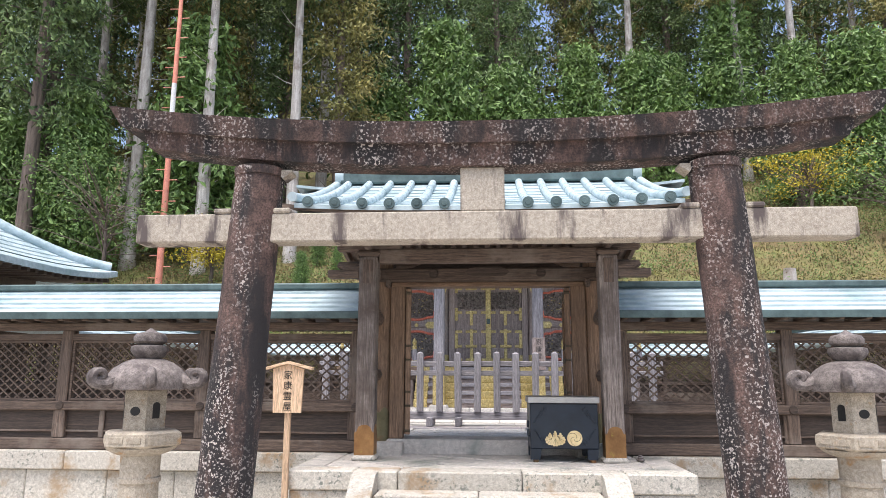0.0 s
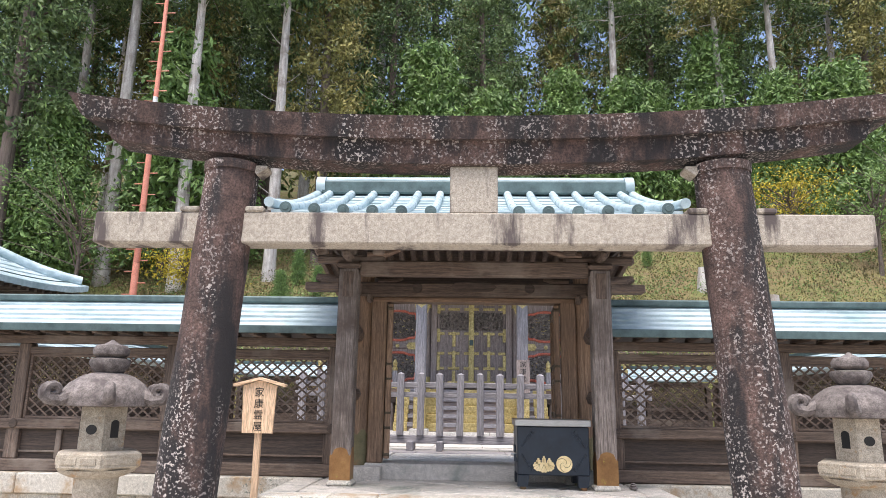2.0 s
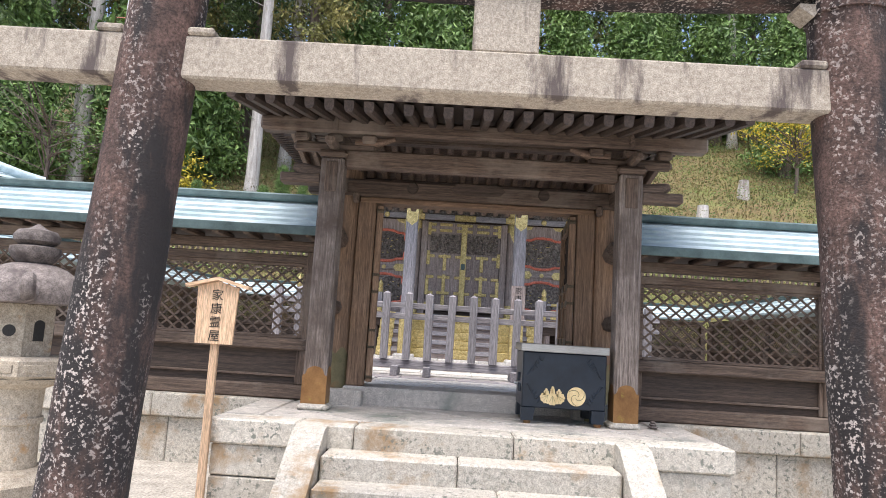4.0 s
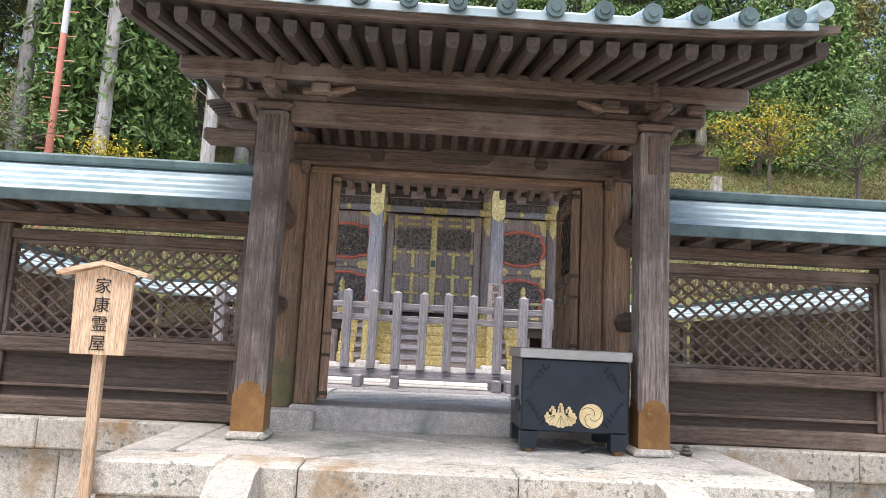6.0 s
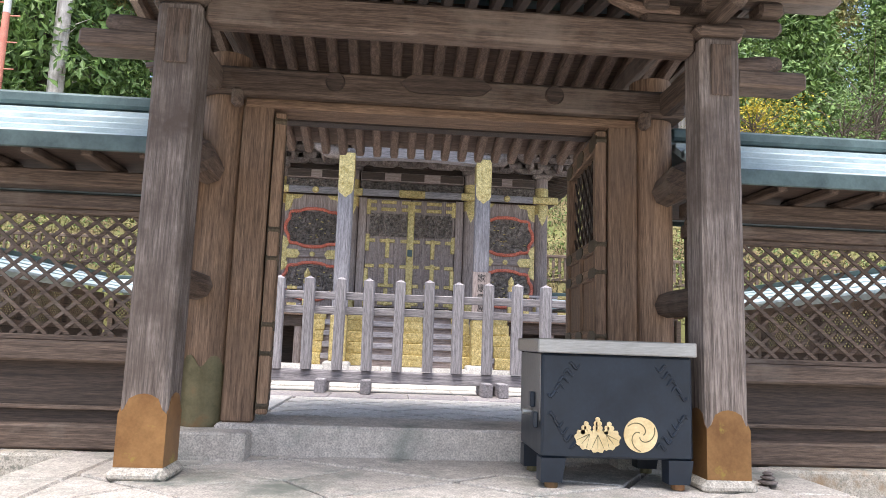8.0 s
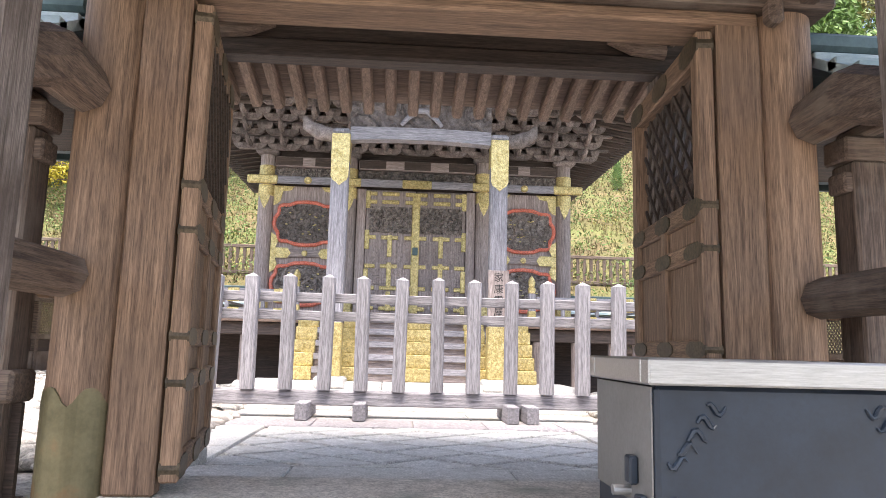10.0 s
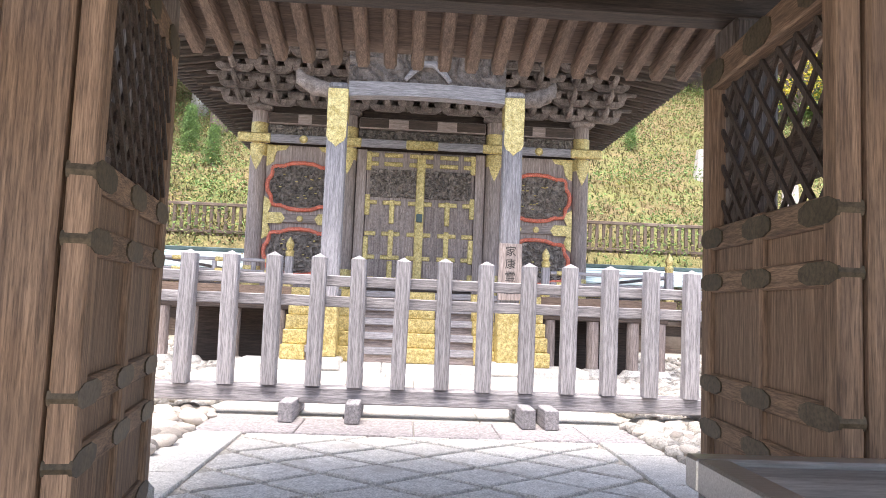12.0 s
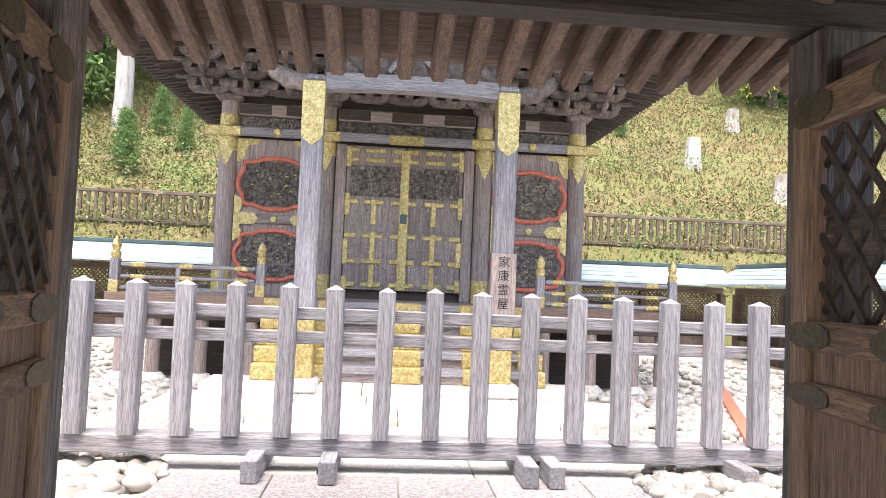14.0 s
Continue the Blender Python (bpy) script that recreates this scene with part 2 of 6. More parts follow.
# ---- building helpers ----
class Geo:
    """Vertices and faces of one mesh."""

    def __init__(self):
        self.v, self.f = [], []

    def add(self, verts, faces):
        k = len(self.v)
        self.v += [tuple(p) for p in verts]
        self.f += [tuple(i + k for i in face) for face in faces]
        return self

    def hexa(self, p):
        return self.add(p, [(0, 3, 2, 1), (4, 5, 6, 7), (0, 1, 5, 4), (1, 2, 6, 5), (2, 3, 7, 6), (3, 0, 4, 7)])

    def box(self, x0, x1, y0, y1, z0, z1, c=0.0, m=None):
        """A box, with chamfer c, through the matrix m if there is one."""
        lo, hi = (min(x0, x1), min(y0, y1), min(z0, z1)), (max(x0, x1), max(y0, y1), max(z0, z1))
        c = min(c, 0.45 * min(hi[i] - lo[i] for i in range(3)))
        if c <= 0:
            p = [(x, y, z) for z in (lo[2], hi[2]) for x, y in ((lo[0], lo[1]), (hi[0], lo[1]), (hi[0], hi[1]), (lo[0], hi[1]))]
            return self.hexa([m @ Vector(q) for q in p] if m else p)
        verts, idx = [], {}
        for sx in (0, 1):
            for sy in (0, 1):
                for sz in (0, 1):
                    s = (sx, sy, sz)
                    for a in range(3):
                        q = [0, 0, 0]
                        for i in range(3):
                            edge = hi[i] if s[i] else lo[i]
                            q[i] = edge if i == a else edge + (-c if s[i] else c)
                        idx[s, a] = len(verts)
                        verts.append(m @ Vector(q) if m else tuple(q))
        faces = []
        for a in range(3):
            b, d = (a + 1) % 3, (a + 2) % 3
            for s in (0, 1):
                ring = []
                for u, w in ((0, 0), (1, 0), (1, 1), (0, 1)):
                    k = [0, 0, 0]
                    k[a], k[b], k[d] = s, u, w
                    ring.append(idx[tuple(k), a])
                faces.append(tuple(ring if s else ring[::-1]))
            for u in (0, 1):
                for w in (0, 1):
                    k0, k1 = [0, 0, 0], [0, 0, 0]
                    k0[b] = k1[b] = u
                    k0[d] = k1[d] = w
                    k1[a] = 1
                    ring = (idx[tuple(k0), b], idx[tuple(k1), b], idx[tuple(k1), d], idx[tuple(k0), d])
                    faces.append(ring if u == w else ring[::-1])
        for s in [(x, y, z) for x in (0, 1) for y in (0, 1) for z in (0, 1)]:
            ring = (idx[s, 0], idx[s, 1], idx[s, 2])
            faces.append(ring if sum(s) % 2 else ring[::-1])
        return self.add(verts, faces)

    def tube(self, points, radii, n=12, caps=True, squash=1.0):
        """A round bar through points, with a radius at each."""
        pts = [Vector(p) for p in points]
        k, side = len(self.v), None
        for i, p in enumerate(pts):
            d = (pts[min(i + 1, len(pts) - 1)] - pts[max(i - 1, 0)]).normalized()
            if side is None:
                side = d.orthogonal().normalized()
            side = (side - d * side.dot(d)).normalized()
            up = d.cross(side)
            for j in range(n):
                a = 2 * math.pi * j / n
                self.v.append(tuple(p + radii[i] * (math.cos(a) * side + squash * math.sin(a) * up)))
        for i in range(len(pts) - 1):
            for j in range(n):
                a, b = k + i * n + j, k + i * n + (j + 1) % n
                self.f.append((a, b, b + n, a + n))
        if caps:
            self.f.append(tuple(k + j for j in range(n))[::-1])
            self.f.append(tuple(k + (len(pts) - 1) * n + j for j in range(n)))
        return self

    def lathe(self, cx, cy, profile, n=24, turn=0.0):
        """Rings of (radius, z) round a vertical axis."""
        k = len(self.v)
        for r, z in profile:
            for j in range(n):
                a = 2 * math.pi * j / n + turn
                self.v.append((cx + r * math.cos(a), cy + r * math.sin(a), z))
        for i in range(len(profile) - 1):
            for j in range(n):
                a, b = k + i * n + j, k + i * n + (j + 1) % n
                self.f.append((a, b, b + n, a + n))
        self.f.append(tuple(k + j for j in range(n))[::-1])
        self.f.append(tuple(k + (len(profile) - 1) * n + j for j in range(n)))
        return self

    def prism(self, outline, m, depth):
        """An outline (u, w) drawn through m, and depth along m's z."""
        n = len(outline)
        a = [m @ Vector((u, w, 0)) for u, w in outline]
        b = [m @ Vector((u, w, depth)) for u, w in outline]
        return self.add(a + b, [tuple(range(n))[::-1], tuple(range(n, 2 * n))] + [(i, (i + 1) % n, (i + 1) % n + n, i + n) for i in range(n)])

    def grid(self, us, vs, fn, thick=None):
        """A sheet of points fn(u, v); with thick, a closed slab with its underside moved by that vector."""
        nu, nv = len(us), len(vs)
        top = [Vector(fn(u, v)) for u in us for v in vs]
        q = [(i * nv + j, (i + 1) * nv + j, (i + 1) * nv + j + 1, i * nv + j + 1) for i in range(nu - 1) for j in range(nv - 1)]
        if thick is None:
            return self.add(top, q)
        t, s = Vector(thick), nu * nv
        rim = [i * nv for i in range(nu)] + [(nu - 1) * nv + j for j in range(1, nv)] + [i * nv + nv - 1 for i in range(nu - 2, -1, -1)] + [j for j in range(nv - 2, 0, -1)]
        return self.add(top + [p + t for p in top], q + [tuple(i + s for i in f[::-1]) for f in q] + [(rim[i], rim[i] + s, rim[(i + 1) % len(rim)] + s, rim[(i + 1) % len(rim)]) for i in range(len(rim))])


def span(a, b, n):
    return [a + (b - a) * i / n for i in range(n + 1)]


def mesh_of(name, geo, mat, smooth=False):
    me = bpy.data.meshes.new(name)
    me.from_pydata(geo.v, [], geo.f)
    me.materials.append(mat)
    bm = bmesh.new()
    bm.from_mesh(me)
    bmesh.ops.recalc_face_normals(bm, faces=bm.faces) if len(geo.f) < 20000 else None
    bm.to_mesh(me)
    bm.free()
    if smooth:
        me.shade_smooth()
        me.set_sharp_from_angle(angle=radians(40))
    return me


def thing(name, at, label, category, group="", kind=""):
    ob = new(name)
    ob.location = at
    ob.empty_display_size = 0.1
    ob["at"] = at
    return tagged(ob, label, category, group, kind)


def part(name, geo, mat, parent, label="", smooth=False):
    """One mesh, drawn in the world's coordinates, under a thing or under a part of it."""
    ob = new(name, geo if isinstance(geo, bpy.types.Mesh) else mesh_of(name, geo, mat, smooth))
    ob.parent = parent
    top = parent if parent.parent is None else parent.parent
    base = Vector(top["at"]) if "at" in top else Vector((0, 0, 0))
    if parent.parent is None:
        ob.matrix_parent_inverse = Matrix.Translation(-base)
    return tagged(ob, label)


def solid(name, geo, mat, label, category, group="", kind="", smooth=False):
    """A thing that is one mesh."""
    return tagged(new(name, mesh_of(name, geo, mat, smooth)), label, category, group, kind)


def letters(text, size, m, parent, mat, name="lettering"):
    cu = bpy.data.curves.new(name, 'FONT')
    cu.body, cu.size, cu.extrude, cu.align_x, cu.align_y = text, size, 0.001, 'CENTER', 'CENTER'
    tmp = new(name, cu)
    me = bpy.data.meshes.new_from_object(tmp)
    bpy.data.objects.remove(tmp)
    me.transform(m)
    me.materials.clear()
    me.materials.append(mat)
    return part(name, me, mat, parent, "black brushed characters")


def clip(poly, x0, x1, y0, y1):
    """A polygon cut to a rectangle."""
    for axis, limit, sign in ((0, x0, 1), (0, x1, -1), (1, y0, 1), (1, y1, -1)):
        out = []
        for i, p in enumerate(poly):
            q = poly[(i + 1) % len(poly)]
            dp, dq = sign * (p[axis] - limit), sign * (q[axis] - limit)
            if dp >= 0:
                out.append(p)
            if dp * dq < 0:
                f = dp / (dp - dq)
                out.append((p[0] + f * (q[0] - p[0]), p[1] + f * (q[1] - p[1])))
        poly = out
        if len(poly) < 3:
            return []
    return poly


def area(poly):
    return abs(sum(poly[i][0] * poly[(i + 1) % len(poly)][1] - poly[(i + 1) % len(poly)][0] * poly[i][1] for i in range(len(poly)))) / 2


def slab(poly, z0, z1, gap=0.008):
    """A stone of that outline, a joint smaller than it, with its upper edge eased."""
    cx, cy = sum(p[0] for p in poly) / len(poly), sum(p[1] for p in poly) / len(poly)

    def shrunk(g):
        out = []
        for x, y in poly:
            d = math.hypot(x - cx, y - cy) or 1
            out.append((cx + (x - cx) * (1 - g / d), cy + (y - cy) * (1 - g / d)))
        return out
    n, g = len(poly), Geo()
    rings = [(shrunk(gap), z0), (shrunk(gap), z1 - 0.008), (shrunk(gap + 0.008), z1)]
    for ring, z in rings:
        g.v += [(x, y, z) for x, y in ring]
    for i in range(2):
        g.f += [(i * n + j, i * n + (j + 1) % n, (i + 1) * n + (j + 1) % n, (i + 1) * n + j) for j in range(n)]
    g.f.append(tuple(range(2 * n, 3 * n)))
    return g


rng = random.Random(7)
LOW, DECK, COURT = 0.15, 0.86, 0.93  # levels of the forecourt, the gate platform and the courtyard


# ---- ground and hill ----
def hill(x, y):
    if y < 9.3:
        return LOW
    if y < 24.6:
        return COURT - 0.02
    if y < 26:
        return COURT + (y - 24.6) / 1.4 * 2.5
    k = min(y, 120.0) - 26
    return 3.4 + 0.56 * k - 0.0015 * k * k + 0.5 * noise.noise((x * 0.12, y * 0.12, 0)) * min(1, k / 5) + 0.05 * max(0, x) * min(1, k / 10)


ys = [-300, -120, -50, -20, -8, 0, 4, 9.28, 9.3, 15, 24.6, 25.2, 26] + [26 + 1.2 * i for i in range(1, 30)] + [64, 70, 80, 95, 120, 300]
xs = [-300, -160, -90, -60] + span(-45, 45, 60) + [60, 90, 160, 300]
g = Geo().grid(xs, ys, lambda x, y: (x, y, hill(x, y)))
ground = solid("ground", g, EARTH, "pale gravelly ground rising into a grassy autumn hillside", "ground", kind="structure", smooth=True)
ground.data.materials.append(HILL)
for p in ground.data.polygons:
    p.material_index = 1 if p.center.y > 24.6 else 0


# ---- torii ----
TY = 5.02
torii = thing("torii", (0, TY, LOW), "dark lichen-covered stone torii with tan granite tie beam", "torii gate")
for s, foot, head in ((-1, -1.99, -1.795), (1, 1.945, 1.75)):
    steps = span(0, 1, 14)
    g = Geo().tube([(foot + (head - foot) * k, TY, LOW + (3.43 - LOW) * k) for k in steps], [0.215 - 0.025 * k + 0.003 * math.sin(17 * k) for k in steps], 32)
    part("column", g, TORII, torii, "leaning round column mottled with white lichen", smooth=True)
    part("collar", Geo().tube([(head, TY, 3.39), (head, TY, 3.455)], [0.200, 0.205], 32), TORII, torii, smooth=True)
    part("bracket_stone", Geo().hexa([(head - s * u, TY + v, z) for z, us_ in ((None, (0.20, 0.27)), (3.44, (0.15, 0.27))) for u, v, z in ((us_[0], -0.07, z or 3.37), (us_[1], -0.07, z or 3.42), (us_[1], 0.07, z or 3.42), (us_[0], 0.07, z or 3.37))]), GRANITE, torii)
    for d in (-1, 1):
        x = head + s * 0.02 + d * 0.235
        part("wedge", Geo().box(x - 0.07, x + 0.07, TY - 0.11, TY + 0.11, 3.083, 3.125, 0.012), GRANITE, torii)


def sweep(width, z_low, z_high, y_low, y_high, splay, name, mat, label):
    us = span(-1, 1, 40)

    def curve(u):
        return 0.19 * abs(u) ** 2.2
    g = Geo()
    for u in us:
        wl, wh = width - splay, width
        c = curve(u)
        wl, wh = (wl - 0.05, wh - 0.05) if u < 0 else (wl, wh)
        g.v += [(u * wl, TY - y_low, z_low + c), (u * wh, TY - y_high, z_high + c), (u * wh, TY + y_high, z_high + c), (u * wl, TY + y_low, z_low + c)]
    for i in range(len(us) - 1):
        a = i * 4
        g.f += [(a + j, a + (j + 1) % 4, a + 4 + (j + 1) % 4, a + 4 + j) for j in range(4)]
    g.f += [(3, 2, 1, 0), tuple(len(g.v) - 4 + j for j in range(4))]
    return part(name, g, mat, torii, label)


sweep(2.78, 3.435, 3.595, 0.13, 0.155, 0.06, "under_lintel", TORII, "curved under-lintel of dark stone")
sweep(3.03, 3.595, 3.755, 0.20, 0.235, 0.10, "top_lintel", TORII, "curved top lintel with upswept ends and lichen spots")
part("tie_beam", Geo().box(-2.735, 2.735, TY - 0.10, TY + 0.10, 2.855, 3.083, 0.012), GRANITE, torii, "straight tan granite tie beam with dark run stains")
part("centre_strut", Geo().box(-0.19, 0.15, TY - 0.085, TY + 0.085, 3.084, 3.434, 0.01), GRANITE, torii, "plain granite centre strut")


# ---- platform, steps and plinth ----
plat = thing("platform", (0, 8, LOW), "granite gate platform paved with irregular flat slabs", "platform", kind="structure")
FRONT = 7.28
part("core", Geo().box(-2.12, 2.12, FRONT + 0.12, 9.25, LOW, DECK - 0.04), MOSS, plat)
edges = [-2.14, -1.42, -0.95, 0.35, 1.42, 2.14]
for i in range(len(edges) - 1):
    part("kerb_stone", Geo().box(edges[i] + 0.004, edges[i + 1] - 0.004, FRONT, FRONT + 0.34, DECK - 0.20, DECK, 0.014), BASESTONE, plat)
for s in (-1, 1):
    for a, b in ((FRONT + 0.345, 8.2), (8.21, 9.0)):
        part("kerb_stone", Geo().box(s * 1.82, s * 2.14, a, b, DECK - 0.20, DECK, 0.014), PLATFORM, plat)
    for k in range(2):
        z1 = DECK - 0.204 - k * 0.26
        part("face_stone", Geo().box(s * 1.42, s * 2.11, FRONT + 0.03, FRONT + 0.3, z1 - 0.25, z1, 0.012), BASESTONE, plat)
        part("face_stone", Geo().box(s * 1.85, s * 2.11, FRONT + 0.31, 8.95, z1 - 0.25, z1, 0.012), BASESTONE, plat)
for i in range(-6, 7):
    for j in range(-6, 7):
        def corner(a, b):
            r = random.Random(a * 91 + b * 17)
            return ((a - b) * 0.44 + r.uniform(-0.12, 0.12), 8.3 + (a + b) * 0.30 + r.uniform(-0.09, 0.09))
        poly = clip([corner(i, j), corner(i + 1, j), corner(i + 1, j + 1), corner(i, j + 1)], -1.815, 1.815, FRONT + 0.345, 9.06)
        if len(poly) > 2 and area(poly) > 0.01:
            part("paving_slab", slab(poly, DECK - 0.06, DECK + rng.uniform(-0.006, 0.003), 0.018), PLATFORM, plat)

stair = thing("stone_stairs", (0, 6.9, LOW), "pale granite steps between sloping cheek stones", "stairs", kind="structure")
for k in range(3):
    y1, z1 = FRONT - 0.002 - 0.30 * (k), DECK - 0.18 * (k + 1)
    for a, b in ((-1.15, -0.1 + 0.3 * k), (-0.1 + 0.3 * k, 1.15)):
        part("step", Geo().box(a + 0.003, b - 0.003, y1 - 0.33, y1, LOW, z1, 0.016), BASESTONE, stair)
for s in (-1, 1):
    m = Matrix(((0, 0, s, s * 1.16), (1, 0, 0, 0), (0, 1, 0, 0), (0, 0, 0, 1)))
    part("cheek_stone", Geo().prism([(FRONT - 0.003, LOW), (FRONT - 0.003, DECK), (FRONT - 0.16, DECK - 0.02), (6.30, LOW + 0.14), (6.24, LOW)], m, 0.25), BASESTONE, stair)

for s, nm in ((-1, "west"), (1, "east")):
    pl = thing("plinth_" + nm, (s * 6, 9.1, LOW), "two courses of pale dressed base stone under the wall", "plinth", kind="structure")
    x, k = 2.12, 0
    while x < 13:
        w = rng.uniform(0.95, 1.35)
        part("stone", Geo().box(s * (x + 0.003), s * (x + w - 0.003), 8.88, 9.75, DECK - 0.24, DECK, 0.014), BASESTONE, pl)
        x += w
    x = 2.10
    while x < 13:
        w = rng.uniform(0.8, 1.2)
        part("stone", Geo().box(s * (x + 0.003), s * (x + w - 0.003), 8.95, 9.7, LOW - 0.02, DECK - 0.244, 0.014), BASESTONE, pl)
        x += w


# ---- gate ----
GX, FY, MY, RY, CY = 1.485, 8.34, 9.17, 10.5, 9.34  # posts, main posts, rear posts, ridge
gate = thing("gate", (0, MY, DECK), "weathered dark wooden shrine gate with pale copper-tiled roof", "gate")


def sleeve(ring, cx, cy, z0, mat, label, p):
    """A thin metal sleeve round a post: ring holds (x, y, top)."""
    n, g = len(ring), Geo()
    for x, y, z in ring:
        g.v += [(x, y, z0), (x, y, z), (cx + (x - cx) * 0.94, cy + (y - cy) * 0.94, z)]
    for j in range(n):
        a, b = 3 * j, 3 * ((j + 1) % n)
        g.f += [(a, b, b + 1, a + 1), (a + 1, b + 1, b + 2, a + 2)]
    part("boot", g, mat, p, label)


def boot(x, y, h, z0, z1, mat, label, p):
    ring = []
    for dx, dy in ((0, -1), (1, 0), (0, 1), (-1, 0)):
        for u, drop in ((-1, 0.10), (-0.78, 0.075), (-0.6, 0.025), (-0.3, 0.006), (0, 0), (0.3, 0.006), (0.6, 0.025), (0.78, 0.075)):
            ring.append((x + dx * h - dy * u * h, y + dy * h + dx * u * h, z1 - drop))
    sleeve(ring, x, y, z0, mat, label, p)


for s in (-1, 1):
    for y in (FY, RY):
        part("base_stone", Geo().box(s * GX - 0.15, s * GX + 0.15, y - 0.15, y + 0.15, DECK - 0.02 if y < 9 else COURT - 0.05, DECK + 0.055 if y < 9 else COURT + 0.1, 0.03), BASESTONE, gate)
        post = part("post", Geo().box(s * GX - 0.115, s * GX + 0.115, y - 0.115, y + 0.115, (DECK if y < 9 else COURT) + 0.05, 3.33 if y < 9 else 3.40, 0.022), POSTWOOD["z"], gate, "split grey-brown chamfered post")
        boot(s * GX, y, 0.118, (DECK if y < 9 else COURT + 0.05) + 0.056, 1.27, COPPERBOOT, "worn brown copper boot with cusped top", post)
        if y > 9:
            continue
        # bracket on the post: bearing block, arms and small blocks
        br = part("bracket", Geo().box(s * GX - 0.15, s * GX + 0.15, y - 0.15, y + 0.15, 3.33, 3.40, 0.03), GATE["x"], gate, "carved bracket with scrolled arms")
        part("bracket_arm", Geo().box(s * GX - 0.42, s * GX + 0.42, y - 0.05, y + 0.05, 3.40, 3.50, 0.03), GATE["x"], br)
        part("bracket_arm", Geo().box(s * GX - 0.05, s * GX + 0.05, y - 0.36, y + 0.36, 3.40, 3.50, 0.03), GATE["y"], br)
        for d in (-0.34, 0, 0.34):
            part("bearing_block", Geo().box(s * GX + d - 0.075, s * GX + d + 0.075, y - 0.075, y + 0.075, 3.50, 3.588, 0.02), GATE["x"], br)
        part("nosing", Geo().tube([(s * (GX + 0.1), y, 3.17), (s * (GX + 0.3), y, 3.20), (s * (GX + 0.40), y, 3.24)], [0.075, 0.075, 0.04], 10), GATE["x"], br, smooth=True)
        part("nosing", Geo().box(s * (GX + 0.11), s * (GX + 0.52), y - 0.09, y + 0.09, 3.06, 3.16, 0.015), GATE["x"], br)
        part("pendant", Geo().box(s * GX - 0.06, s * GX + 0.06, y - 0.13 if y < 9 else y + 0.118, y - 0.118 if y < 9 else y + 0.13, 2.98, 3.28, 0.006), GATE["z"], br)
    main = part("main_post", Geo().tube([(s * 1.44, MY, DECK + 0.1), (s * 1.44, MY, 3.40)], [0.145, 0.14], 28), INNER["z"], gate, "thick round brown main post", smooth=True)
    turns = [2 * math.pi * j / 48 for j in range(48)]
    sleeve([(s * 1.44 + 0.152 * math.cos(a), MY + 0.152 * math.sin(a), 1.44 - 0.07 * abs(math.sin(3 * a)) ** 3) for a in turns], s * 1.44, MY, DECK + 0.151, BRONZE, "green bronze boot with cusped top", main)
    part("main_post_base", Geo().box(s * 1.10, s * 1.66, MY - 0.36, MY + 0.3, DECK - 0.02, DECK + 0.15, 0.012), PLATFORM, gate)
    part("jamb", Geo().box(s * 1.115, s * 1.31, MY - 0.11, MY - 0.02, 1.04, 3.06, 0.012), INNER["z"], gate, "brown planed door jamb")
    part("tie_nose", Geo().box(s * 1.585, s * 1.66, MY - 0.06, MY + 0.06, 1.78, 1.94, 0.02), INNER["x"], gate)
    part("wing_tie", Geo().box(s * 1.30, s * 1.37, MY - 0.22, MY - 0.135, 3.02, 3.14, 0.02), GATE["y"], gate)
    for y0, y1 in ((FY + 0.117, MY - 0.165), (MY + 0.165, RY - 0.117)):
        part("tie", Geo().tube([(s * GX, y0, 1.86), (s * GX, y1, 1.86)], [0.09, 0.09], 8, squash=0.9), GATE["y"], gate)
        part("upper_tie", Geo().tube([(s * GX, y0, 2.50), (s * GX, (y0 + y1) / 2, 2.62), (s * GX, y1, 2.60)], [0.10, 0.115, 0.10], 8), GATE["y"], gate)
        part("strut", Geo().box(s * GX - 0.05, s * GX + 0.05, y0, y1, 3.12, 3.28, 0.02), GATE["y"], gate)
    part("gable_board", Geo().box(s * GX - 0.03, s * GX + 0.03, FY - 0.1, RY + 0.1, 3.60, 3.76, 0.01), GATE["y"], gate)
    m = Matrix(((0, 0, 1, s * 1.93), (1, 0, 0, 0), (0, 1, 0, 0), (0, 0, 0, 1)))
    part("gable_panel", Geo().prism([(FY, 3.80), (RY, 3.80), (CY, 4.42)], m, 0.04), GATE["y"], gate, "triangular gable boarding")
part("threshold", Geo().box(-1.33, 1.33, MY - 0.17, MY + 0.36, DECK - 0.02, 1.04, 0.015), PLATFORM, gate, "broad grey threshold block")
part("lintel", Geo().box(-1.30, 1.30, MY - 0.12, MY + 0.12, 3.045, 3.105, 0.01), INNER["x"], gate)
part("boss_beam", Geo().box(-1.62, 1.62, MY - 0.19, MY + 0.19, 3.107, 3.29, 0.02), GATE["x"], gate, "beam with dark bosses and centre plate")
for x in (-0.72, 0.72):
    part("boss", Geo().tube([(x, MY - 0.215, 3.215), (x, MY - 0.188, 3.215)], [0.055, 0.065], 16), DARKWOOD["x"], gate, "round dark boss")
m = Matrix(((1, 0, 0, 0), (0, 0, 1, MY - 0.215), (0, 1, 0, 3.23), (0, 0, 0, 1)))
part("plate", Geo().prism([(-0.30, 0), (-0.24, 0.05), (-0.18, 0.06), (0.18, 0.06), (0.24, 0.05), (0.30, 0), (0.24, -0.05), (0.18, -0.06), (-0.18, -0.06), (-0.24, -0.05)], m, 0.026), DARKWOOD["x"], gate)
part("front_beam", Geo().box(-GX + 0.117, GX - 0.117, FY - 0.07, FY + 0.07, 3.245, 3.43, 0.02), GATE["x"], gate, "squared beam between the posts")
